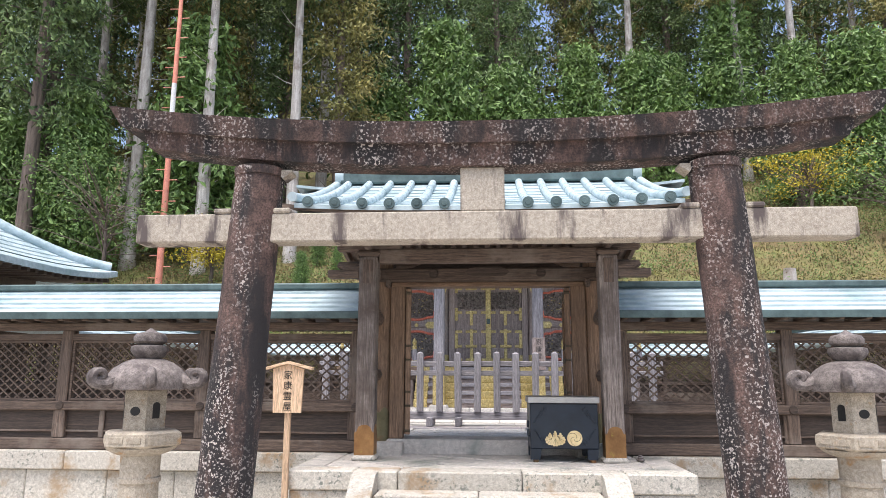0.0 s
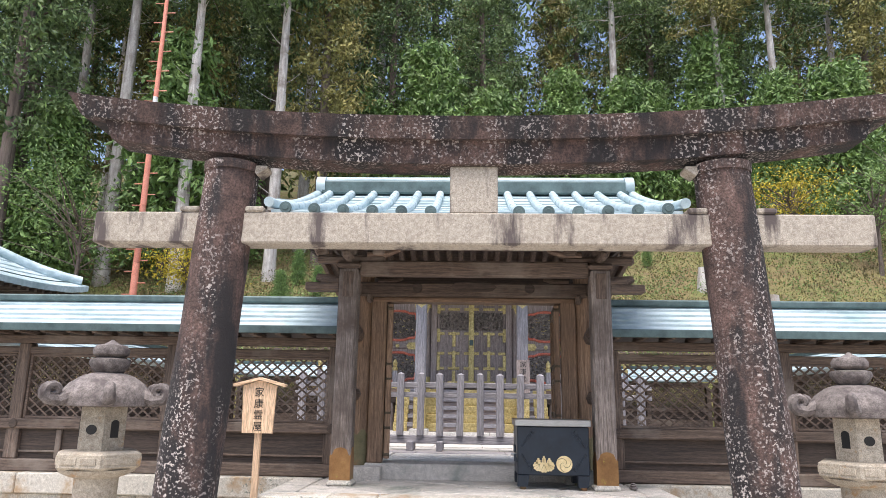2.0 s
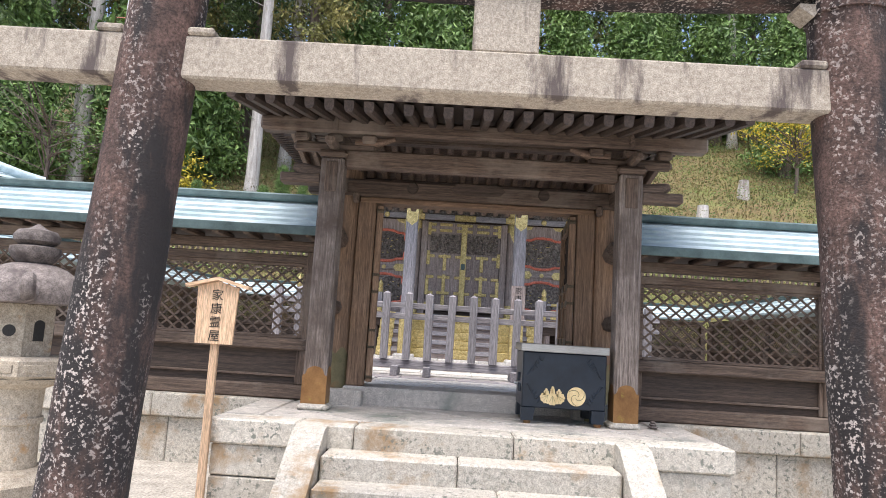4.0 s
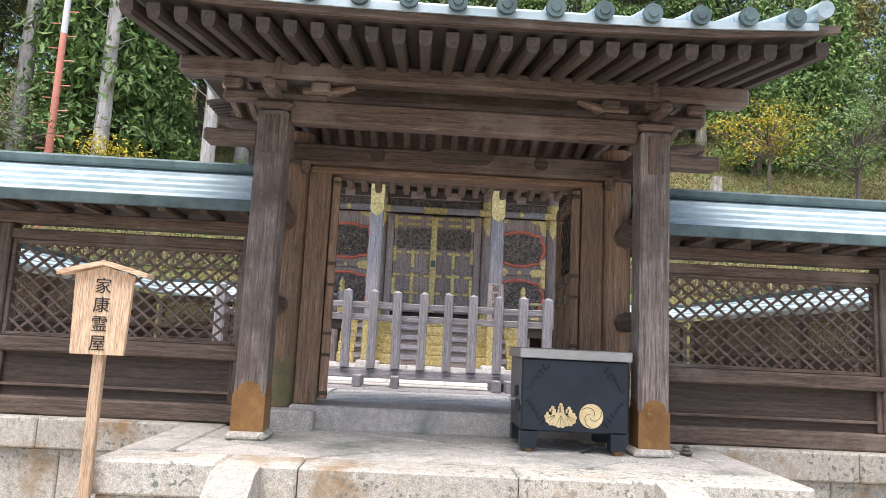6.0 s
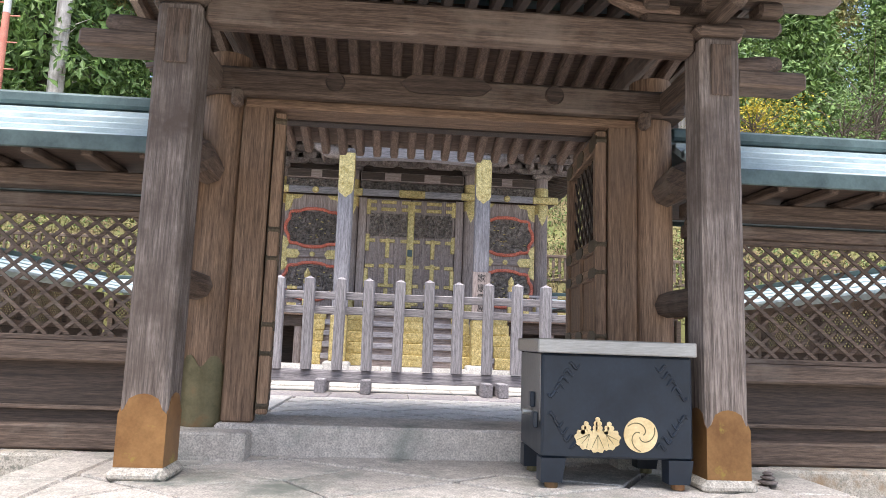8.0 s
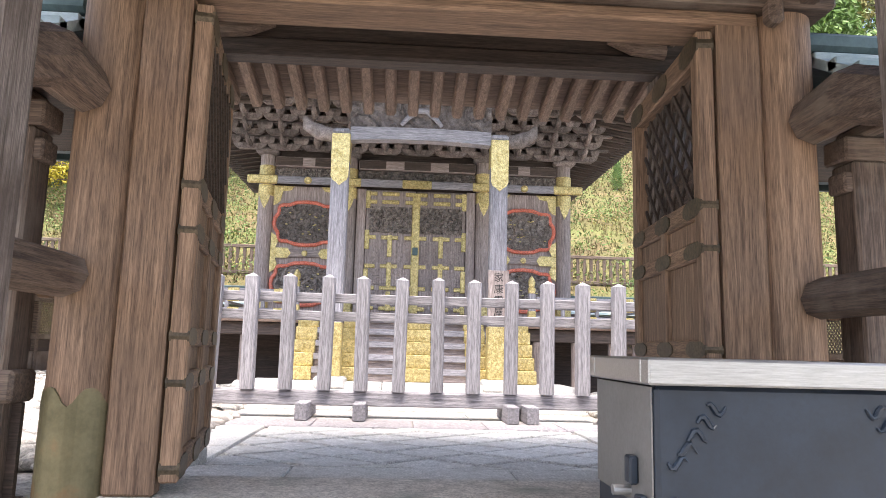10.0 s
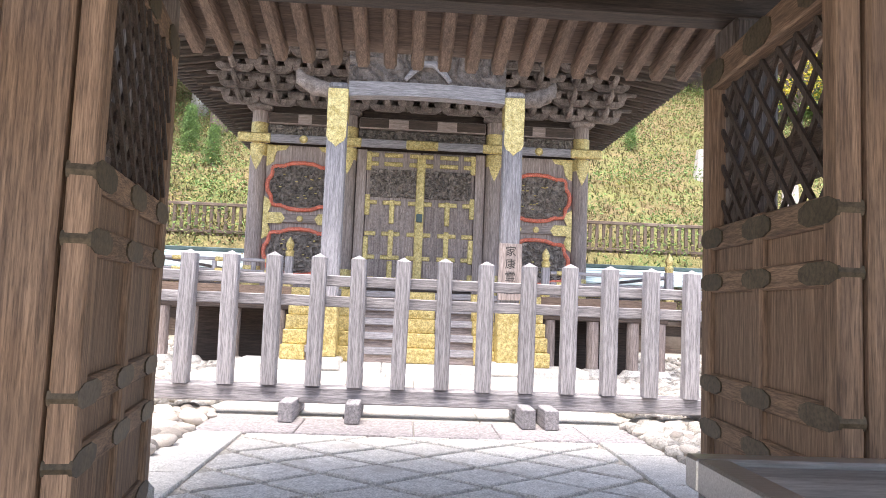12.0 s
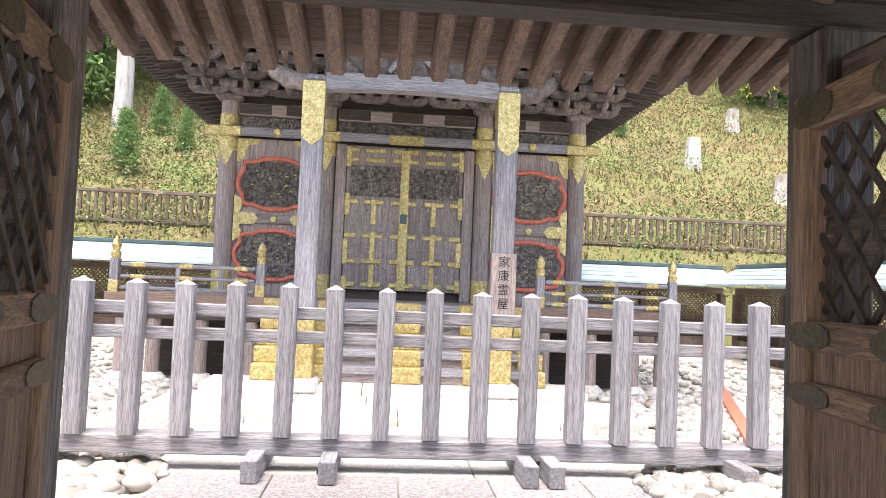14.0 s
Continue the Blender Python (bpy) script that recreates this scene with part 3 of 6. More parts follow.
part("purlin", Geo().box(-2.25, 2.25, FY - 0.085, FY + 0.085, 3.59, 3.75, 0.025), GATE["x"], gate, "long purlin under the rafters")
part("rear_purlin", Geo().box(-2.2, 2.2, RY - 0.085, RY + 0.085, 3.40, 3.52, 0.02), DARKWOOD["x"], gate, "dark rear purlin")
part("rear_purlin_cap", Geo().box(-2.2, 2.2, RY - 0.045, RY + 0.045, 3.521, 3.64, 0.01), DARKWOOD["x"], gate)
for s in (-1, 1):
    part("curved_cap", Geo().tube([(s * (GX - 0.2), FY, 3.50), (s * (GX - 0.42), FY, 3.515), (s * (GX - 0.6), FY, 3.57)], [0.05, 0.045, 0.02], 8), SOFFIT["x"], gate, smooth=True)
    part("curved_cap", Geo().tube([(s * 1.42, RY - 0.1, 3.53), (s * 1.22, RY - 0.1, 3.545), (s * 1.05, RY - 0.1, 3.59)], [0.05, 0.045, 0.02], 8), SOFFIT["x"], gate, smooth=True)
part("ridge_beam", Geo().box(-2.02, 2.02, CY - 0.09, CY + 0.09, 3.80, 3.93, 0.02), GATE["x"], gate)

RUN, RIDGE, EAVE, HALF = 2.20, 4.58, 3.69, 2.14


def roof_z(k, x):
    return RIDGE - (RIDGE - EAVE) * (1.28 * k - 0.28 * k * k) + 0.05 * abs(x / HALF) ** 3 * k


for s in (-1, 1):
    # rafters in two flights with rounded tips, boards above them
    for i in range(27):
        x = -2.22 + 4.44 * i / 26
        up = 0.08 * abs(x / HALF) ** 3
        y0, y1, z0, z1 = CY + s * 2.10, CY + s * 0.1, (3.52 if s < 0 else 3.44) + up, 3.95
        d = Vector((0, y1 - y0, z1 - z0)).normalized()
        n = Vector((0, -d.z, d.y)) if d.y > 0 else Vector((0, d.z, -d.y))
        n = n if n.z > 0 else -n
        g = Geo()
        a, b = Vector((x, y0, z0)), Vector((x, y1, z1))
        prof = [(-0.042, -0.022), (-0.028, -0.052), (0.028, -0.052), (0.042, -0.022), (0.042, 0.045), (-0.042, 0.045)]
        g.v = [tuple(q + Vector((u, 0, 0)) + n * w) for q in (a, b) for u, w in prof]
        g.f = [tuple(range(6))[::-1], tuple(range(6, 12))] + [(j, (j + 1) % 6, (j + 1) % 6 + 6, j + 6) for j in range(6)]
        # Front rafters get the darker timber, so the front eave's shade is in the colour.
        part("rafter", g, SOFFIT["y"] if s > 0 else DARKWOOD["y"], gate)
    g = Geo().grid(span(-2.28, 2.28, 24), span(0, 1, 6), lambda x, k: (x, CY + s * (0.08 + 2.06 * k), 4.02 - (0.435 if s < 0 else 0.51) * k + 0.11 * abs(x / HALF) ** 3 * k), (0, 0, 0.02))
    # Boards likewise: dark in front for shade, paler behind for courtyard light.
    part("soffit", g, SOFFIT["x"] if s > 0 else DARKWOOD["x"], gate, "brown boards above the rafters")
    g = Geo().grid(span(-2.30, 2.30, 24), [0, 1], lambda x, w: (x, CY + s * (2.14 + 0.03 * w), (3.60 if s < 0 else 3.52) + 0.08 * abs(x / HALF) ** 3), (0, 0, 0.05))
    part("fascia", g, GATE["x"], gate)
    g = Geo().grid(span(-HALF, HALF, 28), span(0, 1, 14), lambda x, k: (x, CY + s * RUN * k, roof_z(k, x)), (0, 0, -0.05))
    part("roof_sheet", g, COPPER, gate, "pale verdigris copper pans")
    for j in range(1, 9):
        k = j / 9
        g = Geo().grid(span(-HALF + 0.02, HALF - 0.02, 24), [-1, 1], lambda x, w: (x, CY + s * (RUN * k + 0.006 * w), roof_z(k, x) + 0.004), (0, 0, 0.008))
        part("pan_seam", g, COPPER, gate)
    for i in range(14):
        x = -1.98 + 3.96 * i / 13
        rib = part("rib_tile", Geo().tube([(x, CY + s * RUN * k * 1.005, roof_z(k, x) + 0.028) for k in span(0.02, 1, 12)], [0.052] * 13, 10), COPPER, gate, "rounded copper rib", smooth=True)
        for k in span(0.12, 0.96, 7):
            if s < 0:
                part("band", Geo().tube([(x, CY + s * RUN * (k - 0.006), roof_z(k, x) + 0.03), (x, CY + s * RUN * (k + 0.006), roof_z(k + 0.005, x) + 0.028)], [0.057, 0.057], 10), COPPER, rib)
        e = Vector((x, CY + s * (RUN + 0.012), roof_z(1, x) + 0.02))
        part("end_disc", Geo().tube([e, e + Vector((0, s * 0.03, 0))], [0.062, 0.062], 16).tube([e + Vector((0, s * 0.03, 0)), e + Vector((0, s * 0.038, 0))], [0.035, 0.03], 10), DARKCOPPER, rib, "round dark end disc")
    for w in (-1, 1):
        part("verge_roll", Geo().tube([(w * (HALF + 0.01), CY + s * RUN * k * 1.03, roof_z(k, HALF) + 0.02 + 0.04 * k ** 6) for k in span(0, 1, 10)], [0.055] * 11, 10), COPPER, gate, smooth=True)
part("ridge_box", Geo().box(-2.10, 2.10, CY - 0.13, CY + 0.13, 4.56, 4.745, 0.02), DARKCOPPER, gate, "dark copper ridge box")
part("ridge_roll", Geo().tube([(-2.14, CY, 4.77), (2.14, CY, 4.77)], [0.06, 0.06], 14), COPPER, gate, smooth=True)
for s in (-1, 1):
    part("ridge_end", Geo().tube([(s * 2.05, CY, 4.68), (s * 2.17, CY, 4.68)], [0.15, 0.15], 16), COPPER, gate, smooth=True)


# ---- wing walls ----
def lattice(parent, origin, along, width, z0, z1, pitch, slope, thick, depth, mat, singles):
    """Two layers of crossing slats in an upright rectangle; each slat a part, or all of them one joined part."""
    o, a = Vector(origin), Vector(along).normalized()
    nrm = a.cross(Vector((0, 0, 1)))
    h, joined, t = z1 - z0, Geo(), math.tan(slope)
    for layer in (1, -1):
        run = h / t
        k = -run if layer > 0 else 0.0
        while k < width + (0 if layer > 0 else run):
            u0, u1 = k, k + layer * run
            lo, hi = min(u0, u1), max(u0, u1)
            c0, c1 = max(lo, 0.0), min(hi, width)
            if c1 - c0 > 0.03:
                w0, w1 = abs(c0 - u0) * t, abs(c1 - u0) * t
                p, q = o + a * c0 + Vector((0, 0, z0 + w0)), o + a * c1 + Vector((0, 0, z0 + w1))
                d = (q - p).normalized()
                side = d.cross(nrm).normalized() * thick / 2
                off = nrm * (depth * (0.0 if layer > 0 else 1.02))
                g = Geo() if singles else joined
                g.hexa([p - side + off, q - side + off, q - side + off + nrm * depth, p - side + off + nrm * depth, p + side + off, q + side + off, q + side + off + nrm * depth, p + side + off + nrm * depth])
                if singles:
                    part("slat", g, mat, parent)
            k += pitch
    if not singles:
        tagged(part("lattice", joined, mat, parent, "diagonal wooden lattice"), kind="stuff")


def roof_strip(parent, x0, x1, y, zr, ze, run, seams, mat):
    for s in (-1, 1):
        g = Geo().grid([x0, x1], span(0, 1, 6), lambda x, k: (x, y + s * run * k, zr - (zr - ze) * (1.15 * k - 0.15 * k * k)), (0, 0, -0.05))
        part("roof_sheet", g, mat, parent, "pale verdigris copper sheets")
        if s < 0:
            for j in range(1, seams):
                k = j / seams
                z = zr - (zr - ze) * (1.15 * k - 0.15 * k * k)
                part("roof_step", Geo().box(x0, x1, y + s * run * k - 0.012, y + s * run * k + 0.05, z - 0.03, z + 0.026, 0.004), mat, parent)
        part("eave_band", Geo().box(x0, x1, y + s * (run + 0.004), y + s * (run + 0.03), ze - 0.085, ze + 0.012, 0.006), DARKCOPPER, parent, "dark copper eave band")
    part("ridge_cap", Geo().box(x0, x1, y - 0.09, y + 0.09, zr - 0.02, zr + 0.07, 0.02), DARKCOPPER, parent, "dark green ridge cap")


for s, nm in ((-1, "west"), (1, "east")):
    wall = thing("wall_" + nm, (s * 6, 9.32, DECK), "weathered dark timber wall with lattice panels and copper roof", "wall", kind="structure")
    WY = 9.10
    X = [1.75, 3.86, 5.82, 7.78, 9.74, 11.7, 13.0]
    a, b = sorted((s * 1.62, s * 13.0))
    roof_strip(wall, a, b, 9.32, 3.06, 2.66, 0.72, 5, COPPER)
    part("base_beam", Geo().box(s * 1.64, s * 13, WY - 0.10, WY + 0.12, DECK + 0.002, DECK + 0.15, 0.015), GATE["x"], wall)
    part("mid_rail", Geo().box(s * 1.64, s * 13, WY - 0.09, WY + 0.09, 1.375, 1.50, 0.015), GATE["x"], wall)
    part("top_rail", Geo().box(s * 1.64, s * 13, WY - 0.06, WY + 0.06, 2.32, 2.41, 0.01), GATE["x"], wall)
    part("head_beam", Geo().box(s * 1.64, s * 13, WY - 0.08, WY + 0.08, 2.455, 2.56, 0.01), GATE["x"], wall)
    # The recess's shade is put into the boarding's darker timber colour.
    part("boarding", Geo().box(s * 1.64, s * 13, WY - 0.005, WY + 0.02, DECK + 0.15, 1.375), DARKWOOD["x"], wall, "recessed boarding, darkened for the shade between the rails")
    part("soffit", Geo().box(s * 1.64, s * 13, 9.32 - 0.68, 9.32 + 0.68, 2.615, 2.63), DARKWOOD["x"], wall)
    for i in range(34):
        x = s * (1.75 + 0.33 * i)
        part("rafter_end", Geo().box(x - 0.035, x + 0.035, 9.32 - 0.67, WY + 0.1, 2.562, 2.613, 0.008), GATE["y"], wall)
    for i, x in enumerate(X):
        part("post", Geo().box(s * x - 0.075, s * x + 0.075, WY - 0.075, WY + 0.085, DECK + 0.151, 2.455, 0.012), GATE["z"], wall)
        part("peg", Geo().tube([(s * x, WY - 0.105, 1.44), (s * x, WY - 0.089, 1.44)], [0.05, 0.06], 12), DARKWOOD["x"], wall, "oval timber peg")
        if i < len(X) - 1:
            p, q = sorted((s * (x + 0.075), s * (X[i + 1] - 0.075)))
            part("frame", Geo().box(p, p + 0.035, WY - 0.04, WY + 0.04, 1.50, 2.32, 0.006).box(q - 0.035, q, WY - 0.04, WY + 0.04, 1.50, 2.32, 0.006)
                 .box(p + 0.035, q - 0.035, WY - 0.04, WY + 0.04, 1.50, 1.535, 0.006).box(p + 0.035, q - 0.035, WY - 0.04, WY + 0.04, 2.285, 2.32, 0.006), GATE["x"], wall)
            lattice(wall, (p + 0.035, WY + 0.012, 0), (1, 0, 0), q - p - 0.07, 1.535, 2.285, 0.135, radians(40), 0.021, 0.014, GATE["x"], i < 2)
            part("lower_batten", Geo().box(p, q, WY - 0.035, WY - 0.006, 1.09, 1.115, 0.004), GATE["x"], wall)
            for k in (0.28, 0.62) if i % 2 else (0.0, 0.999):
                xx = p + (q - p) * k
                part("lower_stud", Geo().box(xx - 0.035, xx + 0.035, WY - 0.045, WY - 0.006, DECK + 0.152, 1.374, 0.008), GATE["z"], wall)


# ---- gate doors ----
def door(s, number, angle):
    hinge = Vector((s * 1.065, MY - 0.10, 0))
    d = thing(f"door_{number}", tuple(hinge + Vector((0, 0, 1.09))), "open brown panelled gate door with lattice top and bronze straps", "door", kind="structure")
    m = Matrix.Translation(hinge) @ Matrix.Rotation(angle, 4, 'Z')
    W, Z0, Z1 = 1.06, 1.09, 3.02

    def bar(u0, u1, z0, z1, t=0.03, c=0.008, name="rail", mat=None, label=""):
        return part(name, Geo().box(u0, u1, -t, t, z0, z1, c, m), mat or INNER["z"], d, label)
    for u in (0.0, W - 0.085):
        bar(u, u + 0.085, Z0, Z1, 0.036, name="stile")
    bar(W / 2 - 0.035, W / 2 + 0.035, Z0 + 0.1, 2.30, 0.034, name="muntin")
    for z, h in ((Z0, 0.10), (1.42, 0.085), (1.60, 0.085), (2.02, 0.085), (2.20, 0.095), (2.90, 0.12)):
        r = bar(0.0855, W - 0.0855, z, z + h, 0.032, mat=INNER["y"])
        for u in (0.11, W / 2, W - 0.11):
            q, c = h / 2 - 0.008, z + h / 2
            lobed = [(u + sx * du, c + sz * dz * q) for sx, sz, ends in ((1, 1, 0), (-1, 1, 1), (-1, -1, 0), (1, -1, 1)) for du, dz in (((0.115, 0.0), (0.108, 0.55), (0.085, 0.75), (0.06, 1.0)) if not ends else ((0.06, 1.0), (0.085, 0.75), (0.108, 0.55)))]
            g = Geo().prism(lobed, m @ Matrix(((1, 0, 0, 0), (0, 0, 1, -0.038), (0, 1, 0, 0), (0, 0, 0, 1))), 0.076)
            part("strap", g, STRAP, r, "dull bronze strap")
    bar(0.0855, W - 0.0855, Z0 + 0.1, 2.22, 0.010, 0, "panel", INNER["z"])
    # lattice in the upper part
    o, a = m @ Vector((0.0855, -0.012, 0)), m.to_3x3() @ Vector((1, 0, 0))
    lattice(d, tuple(o), tuple(a), W - 0.171, 2.295, 2.90, 0.13, radians(50), 0.021, 0.012, DARKWOOD["z"], True)
    e = m @ Vector((W + 0.004, 0, 1.72))
    part("ring", Geo().tube([e + Vector((0, 0.02 + 0.022 * math.cos(t), 0.022 * math.sin(t))) for t in span(0, 2 * math.pi, 12)], [0.006] * 13, 6), DARKCOPPER, d, "small iron ring", smooth=True)
    return d


door(-1, 1, radians(90 + 9))
door(1, 2, radians(90 - 4))


# ---- offering box ----
ob = thing("offering_box", (0.9, 8.48, DECK), "blue-black lacquered offering box with gold crests and steel rim", "offering box")
BX0, BX1, BY0, BY1 = 0.495, 1.29, 8.21, 8.76
for x0, x1 in ((BX0, BX0 + 0.13), (BX1 - 0.13, BX1)):
    for y0, y1 in ((BY0, BY0 + 0.10), (BY1 - 0.1, BY1)):
        part("foot", Geo().hexa([(x0 + 0.0, y0, DECK + 0.03), (x1 - 0.02, y0, DECK + 0.03), (x1 - 0.02, y1, DECK + 0.03), (x0, y1, DECK + 0.03), (x0, y0, DECK + 0.15), (x1, y0, DECK + 0.15), (x1, y1, DECK + 0.15), (x0, y1, DECK + 0.15)]), LACQUER, ob)
        part("caster", Geo().tube([((x0 + x1) / 2, (y0 + y1) / 2, DECK), ((x0 + x1) / 2, (y0 + y1) / 2, DECK + 0.03)], [0.035, 0.035], 12), BRONZE, ob, "rusty round pad")
part("body", Geo().box(BX0, BX1, BY0, BY1, DECK + 0.15, 1.535, 0.012), LACQUER, ob)
part("side_sheet", Geo().box(BX0 - 0.006, BX0 - 0.001, BY0 + 0.02, BY1 - 0.01, DECK + 0.33, 1.53, 0.001), SIDEGREY, ob, "grey steel side sheet")
for y in (BY0 + 0.06, BY0 + 0.14):
    part("hinge", Geo().box(BX0 - 0.035, BX0 - 0.007, y - 0.02, y + 0.03, DECK + 0.22 + (y - BY0) * 1.2, DECK + 0.30 + (y - BY0) * 1.2, 0.006), LACQUER, ob)
part("latch", Geo().tube([(BX0 - 0.06, BY0 + 0.2, DECK + 0.36), (BX0 - 0.007, BY0 + 0.2, DECK + 0.36)], [0.016, 0.016], 10), STEEL, ob, "steel latch")
rim = Geo()
for x0, x1, y0, y1 in ((BX0 - 0.025, BX1 + 0.02, BY0 - 0.02, BY0 + 0.045), (BX0 - 0.025, BX1 + 0.02, BY1 - 0.045, BY1 + 0.02), (BX0 - 0.025, BX0 + 0.05, BY0 + 0.046, BY1 - 0.046), (BX1 - 0.05, BX1 + 0.02, BY0 + 0.046, BY1 - 0.046)):
    rim.box(x0, x1, y0, y1, 1.536, 1.61, 0.006)
part("rim", rim, STEEL, ob, "brushed steel rim")
for i in range(7):
    y = BY0 + 0.09 + i * 0.068
    m = pose((BX0 + BX1) / 2, y, 1.585, 35, 0, 0)
    part("slat", Geo().box(-(BX1 - BX0) / 2 + 0.055, (BX1 - BX0) / 2 - 0.055, -0.028, 0.028, -0.005, 0.005, 0.002, m), STEEL, ob)
FM = Matrix(((1, 0, 0, 0), (0, 0, -1, BY0 - 0.001), (0, 1, 0, 0), (0, 0, 0, 1)))
CX, CZ = BX0 + 0.515, DECK + 0.275
crest = Geo().prism([(CX + 0.088 * math.cos(t), CZ + 0.088 * math.sin(t)) for t in span(0, 2 * math.pi, 40)[:-1]], FM, 0.008)
cr = part("round_crest", crest, CREST, ob, "pale gold round crest of three comma swirls")
for k in range(3):
    pts = []
    for t in span(0, 1, 10):
        ang, r = 2 * math.pi * k / 3 + t * 2.6, 0.012 + 0.07 * t
        pts.append((CX + r * math.cos(ang), BY0 - 0.009, CZ + r * math.sin(ang)))
    part("swirl", Geo().tube(pts, [0.003] * 11, 5), BRONZE, cr)
LX, LZ = BX0 + 0.29, DECK + 0.265
leafs, veins = Geo(), Geo()
for ax, az, tilt, w, h in ((-0.034, 0.018, -0.70, 0.056, 0.095), (0.034, 0.018, 0.70, 0.056, 0.095), (0, 0.018, 0.0, 0.058, 0.10)):
    c, s2 = math.cos(tilt), math.sin(tilt)
    pts = []
    for t in span(0, 2 * math.pi, 32)[:-1]:
        # a broad lobed leaf hanging from its stalk
        r1 = 1 + 0.09 * math.cos(9 * t)
        u, v = w * r1 * math.sin(t), -h * 0.5 * (1 - r1 * math.cos(t))
        pts.append((LX + ax + u * c - v * s2, LZ + az + u * s2 + v * c))
    leafs.prism(pts, FM @ Matrix.Translation((0, 0, 0.002 * (ax == 0))), 0.008)
    for du in (-0.55, 0.0, 0.55):
        q = [(w * du * k, -h * (0.12 + 0.68 * k)) for k in (0, 0.5, 1)]
        veins.tube([(LX + ax + u * c - v * s2, BY0 - 0.0095 - 0.002 * (ax == 0), LZ + az + u * s2 + v * c) for u, v in q], [0.002, 0.002, 0.001], 5)
for ax, lean, n in ((-0.06, -0.35, 2), (0, 0, 3), (0.06, 0.35, 2)):
    leafs.prism([(LX + ax * 0.6 - 0.005, LZ), (LX + ax * 0.6 + 0.005, LZ), (LX + ax + 0.005, LZ + 0.05), (LX + ax - 0.005, LZ + 0.05)], FM, 0.006)
    for k in range(n):
        for d in (-1, 1, 0):
            bx, bz = LX + ax + d * 0.017 * (1 - 0.25 * k), LZ + 0.018 + 0.022 * k + (0.020 if d == 0 else 0)
            leafs.prism([(bx + 0.0125 * math.cos(t), bz + 0.0125 * math.sin(t)) for t in span(0, 2 * math.pi, 10)[:-1]], FM @ Matrix.Translation((0, 0, 0.0006 * (k + d + 1))), 0.008)
lc = part("leaf_crest", leafs, CREST, ob, "pale gold crest of three leaves and blossoms")
part("vein", veins, BRONZE, lc)
for sx in (0, 1):
    for sz in (0, 1):
        for k in range(5):
            u, w = 0.03 + 0.028 * k, 0.19 - 0.036 * k
            pts = []
            for t in span(0, 1, 6):
                uu, ww = u + 0.055 * t, w + 0.016 * math.sin(t * 6 + k)
                pts.append(((BX0 + uu) if not sx else (BX1 - uu), BY0 - 0.003, (DECK + 0.17 + ww) if not sz else (1.52 - ww)))
            part("relief_scroll", Geo().tube(pts, [0.004, 0.007, 0.009, 0.008, 0.007, 0.005, 0.003], 6), LACQUER, ob, smooth=True)

# small pile of pebbles by the post
g = Geo()
for k, (r, h) in enumerate(((0.05, 0.025), (0.038, 0.022), (0.028, 0.02))):
    z = DECK + 0.003 + sum((0.025, 0.022)[:k])
    g.lathe(1.80, 8.42, [(r * 0.6, z), (r, z + h * 0.35), (r, z + h * 0.65), (r * 0.6, z + h)], 12)
solid("pebble_stack", g, LANTERN, "three flat grey pebbles stacked on the platform", "stones", smooth=True)


# ---- wooden name sign ----
SX, SY = -2.135, 7.20
sign = thing("name_sign", (SX, SY, LOW), "new pale timber name sign on a post with little roof", "sign")
part("post", Geo().box(SX - 0.032, SX + 0.032, SY + 0.016, SY + 0.06, LOW, 1.86, 0.005), PALE["z"], sign)
bm_ = Matrix(((1, 0, 0, SX), (0, 0, 1, SY - 0.014), (0, 1, 0, 0), (0, 0, 0, 1)))
board = part("board", Geo().prism([(-0.152, 1.455), (0.152, 1.455), (0.168, 1.915), (0, 1.965), (-0.168, 1.915)], bm_, 0.028), PALE["z"], sign)
for s in (-1, 1):
    part("roof_board", Geo().hexa([(SX, SY - 0.055, 1.972), (SX + s * 0.255, SY - 0.055, 1.905), (SX + s * 0.255, SY + 0.055, 1.905), (SX, SY + 0.055, 1.972), (SX, SY - 0.055, 1.998), (SX + s * 0.262, SY - 0.055, 1.930), (SX + s * 0.262, SY + 0.055, 1.930), (SX, SY + 0.055, 1.998)]), PALE["x"], sign)
for k, ch in enumerate("家康霊屋"):
    letters(ch, 0.098, Matrix.Translation((SX, SY - 0.0165, 1.845 - 0.110 * k)) @ Matrix.Rotation(radians(90), 4, 'X'), sign, INK)


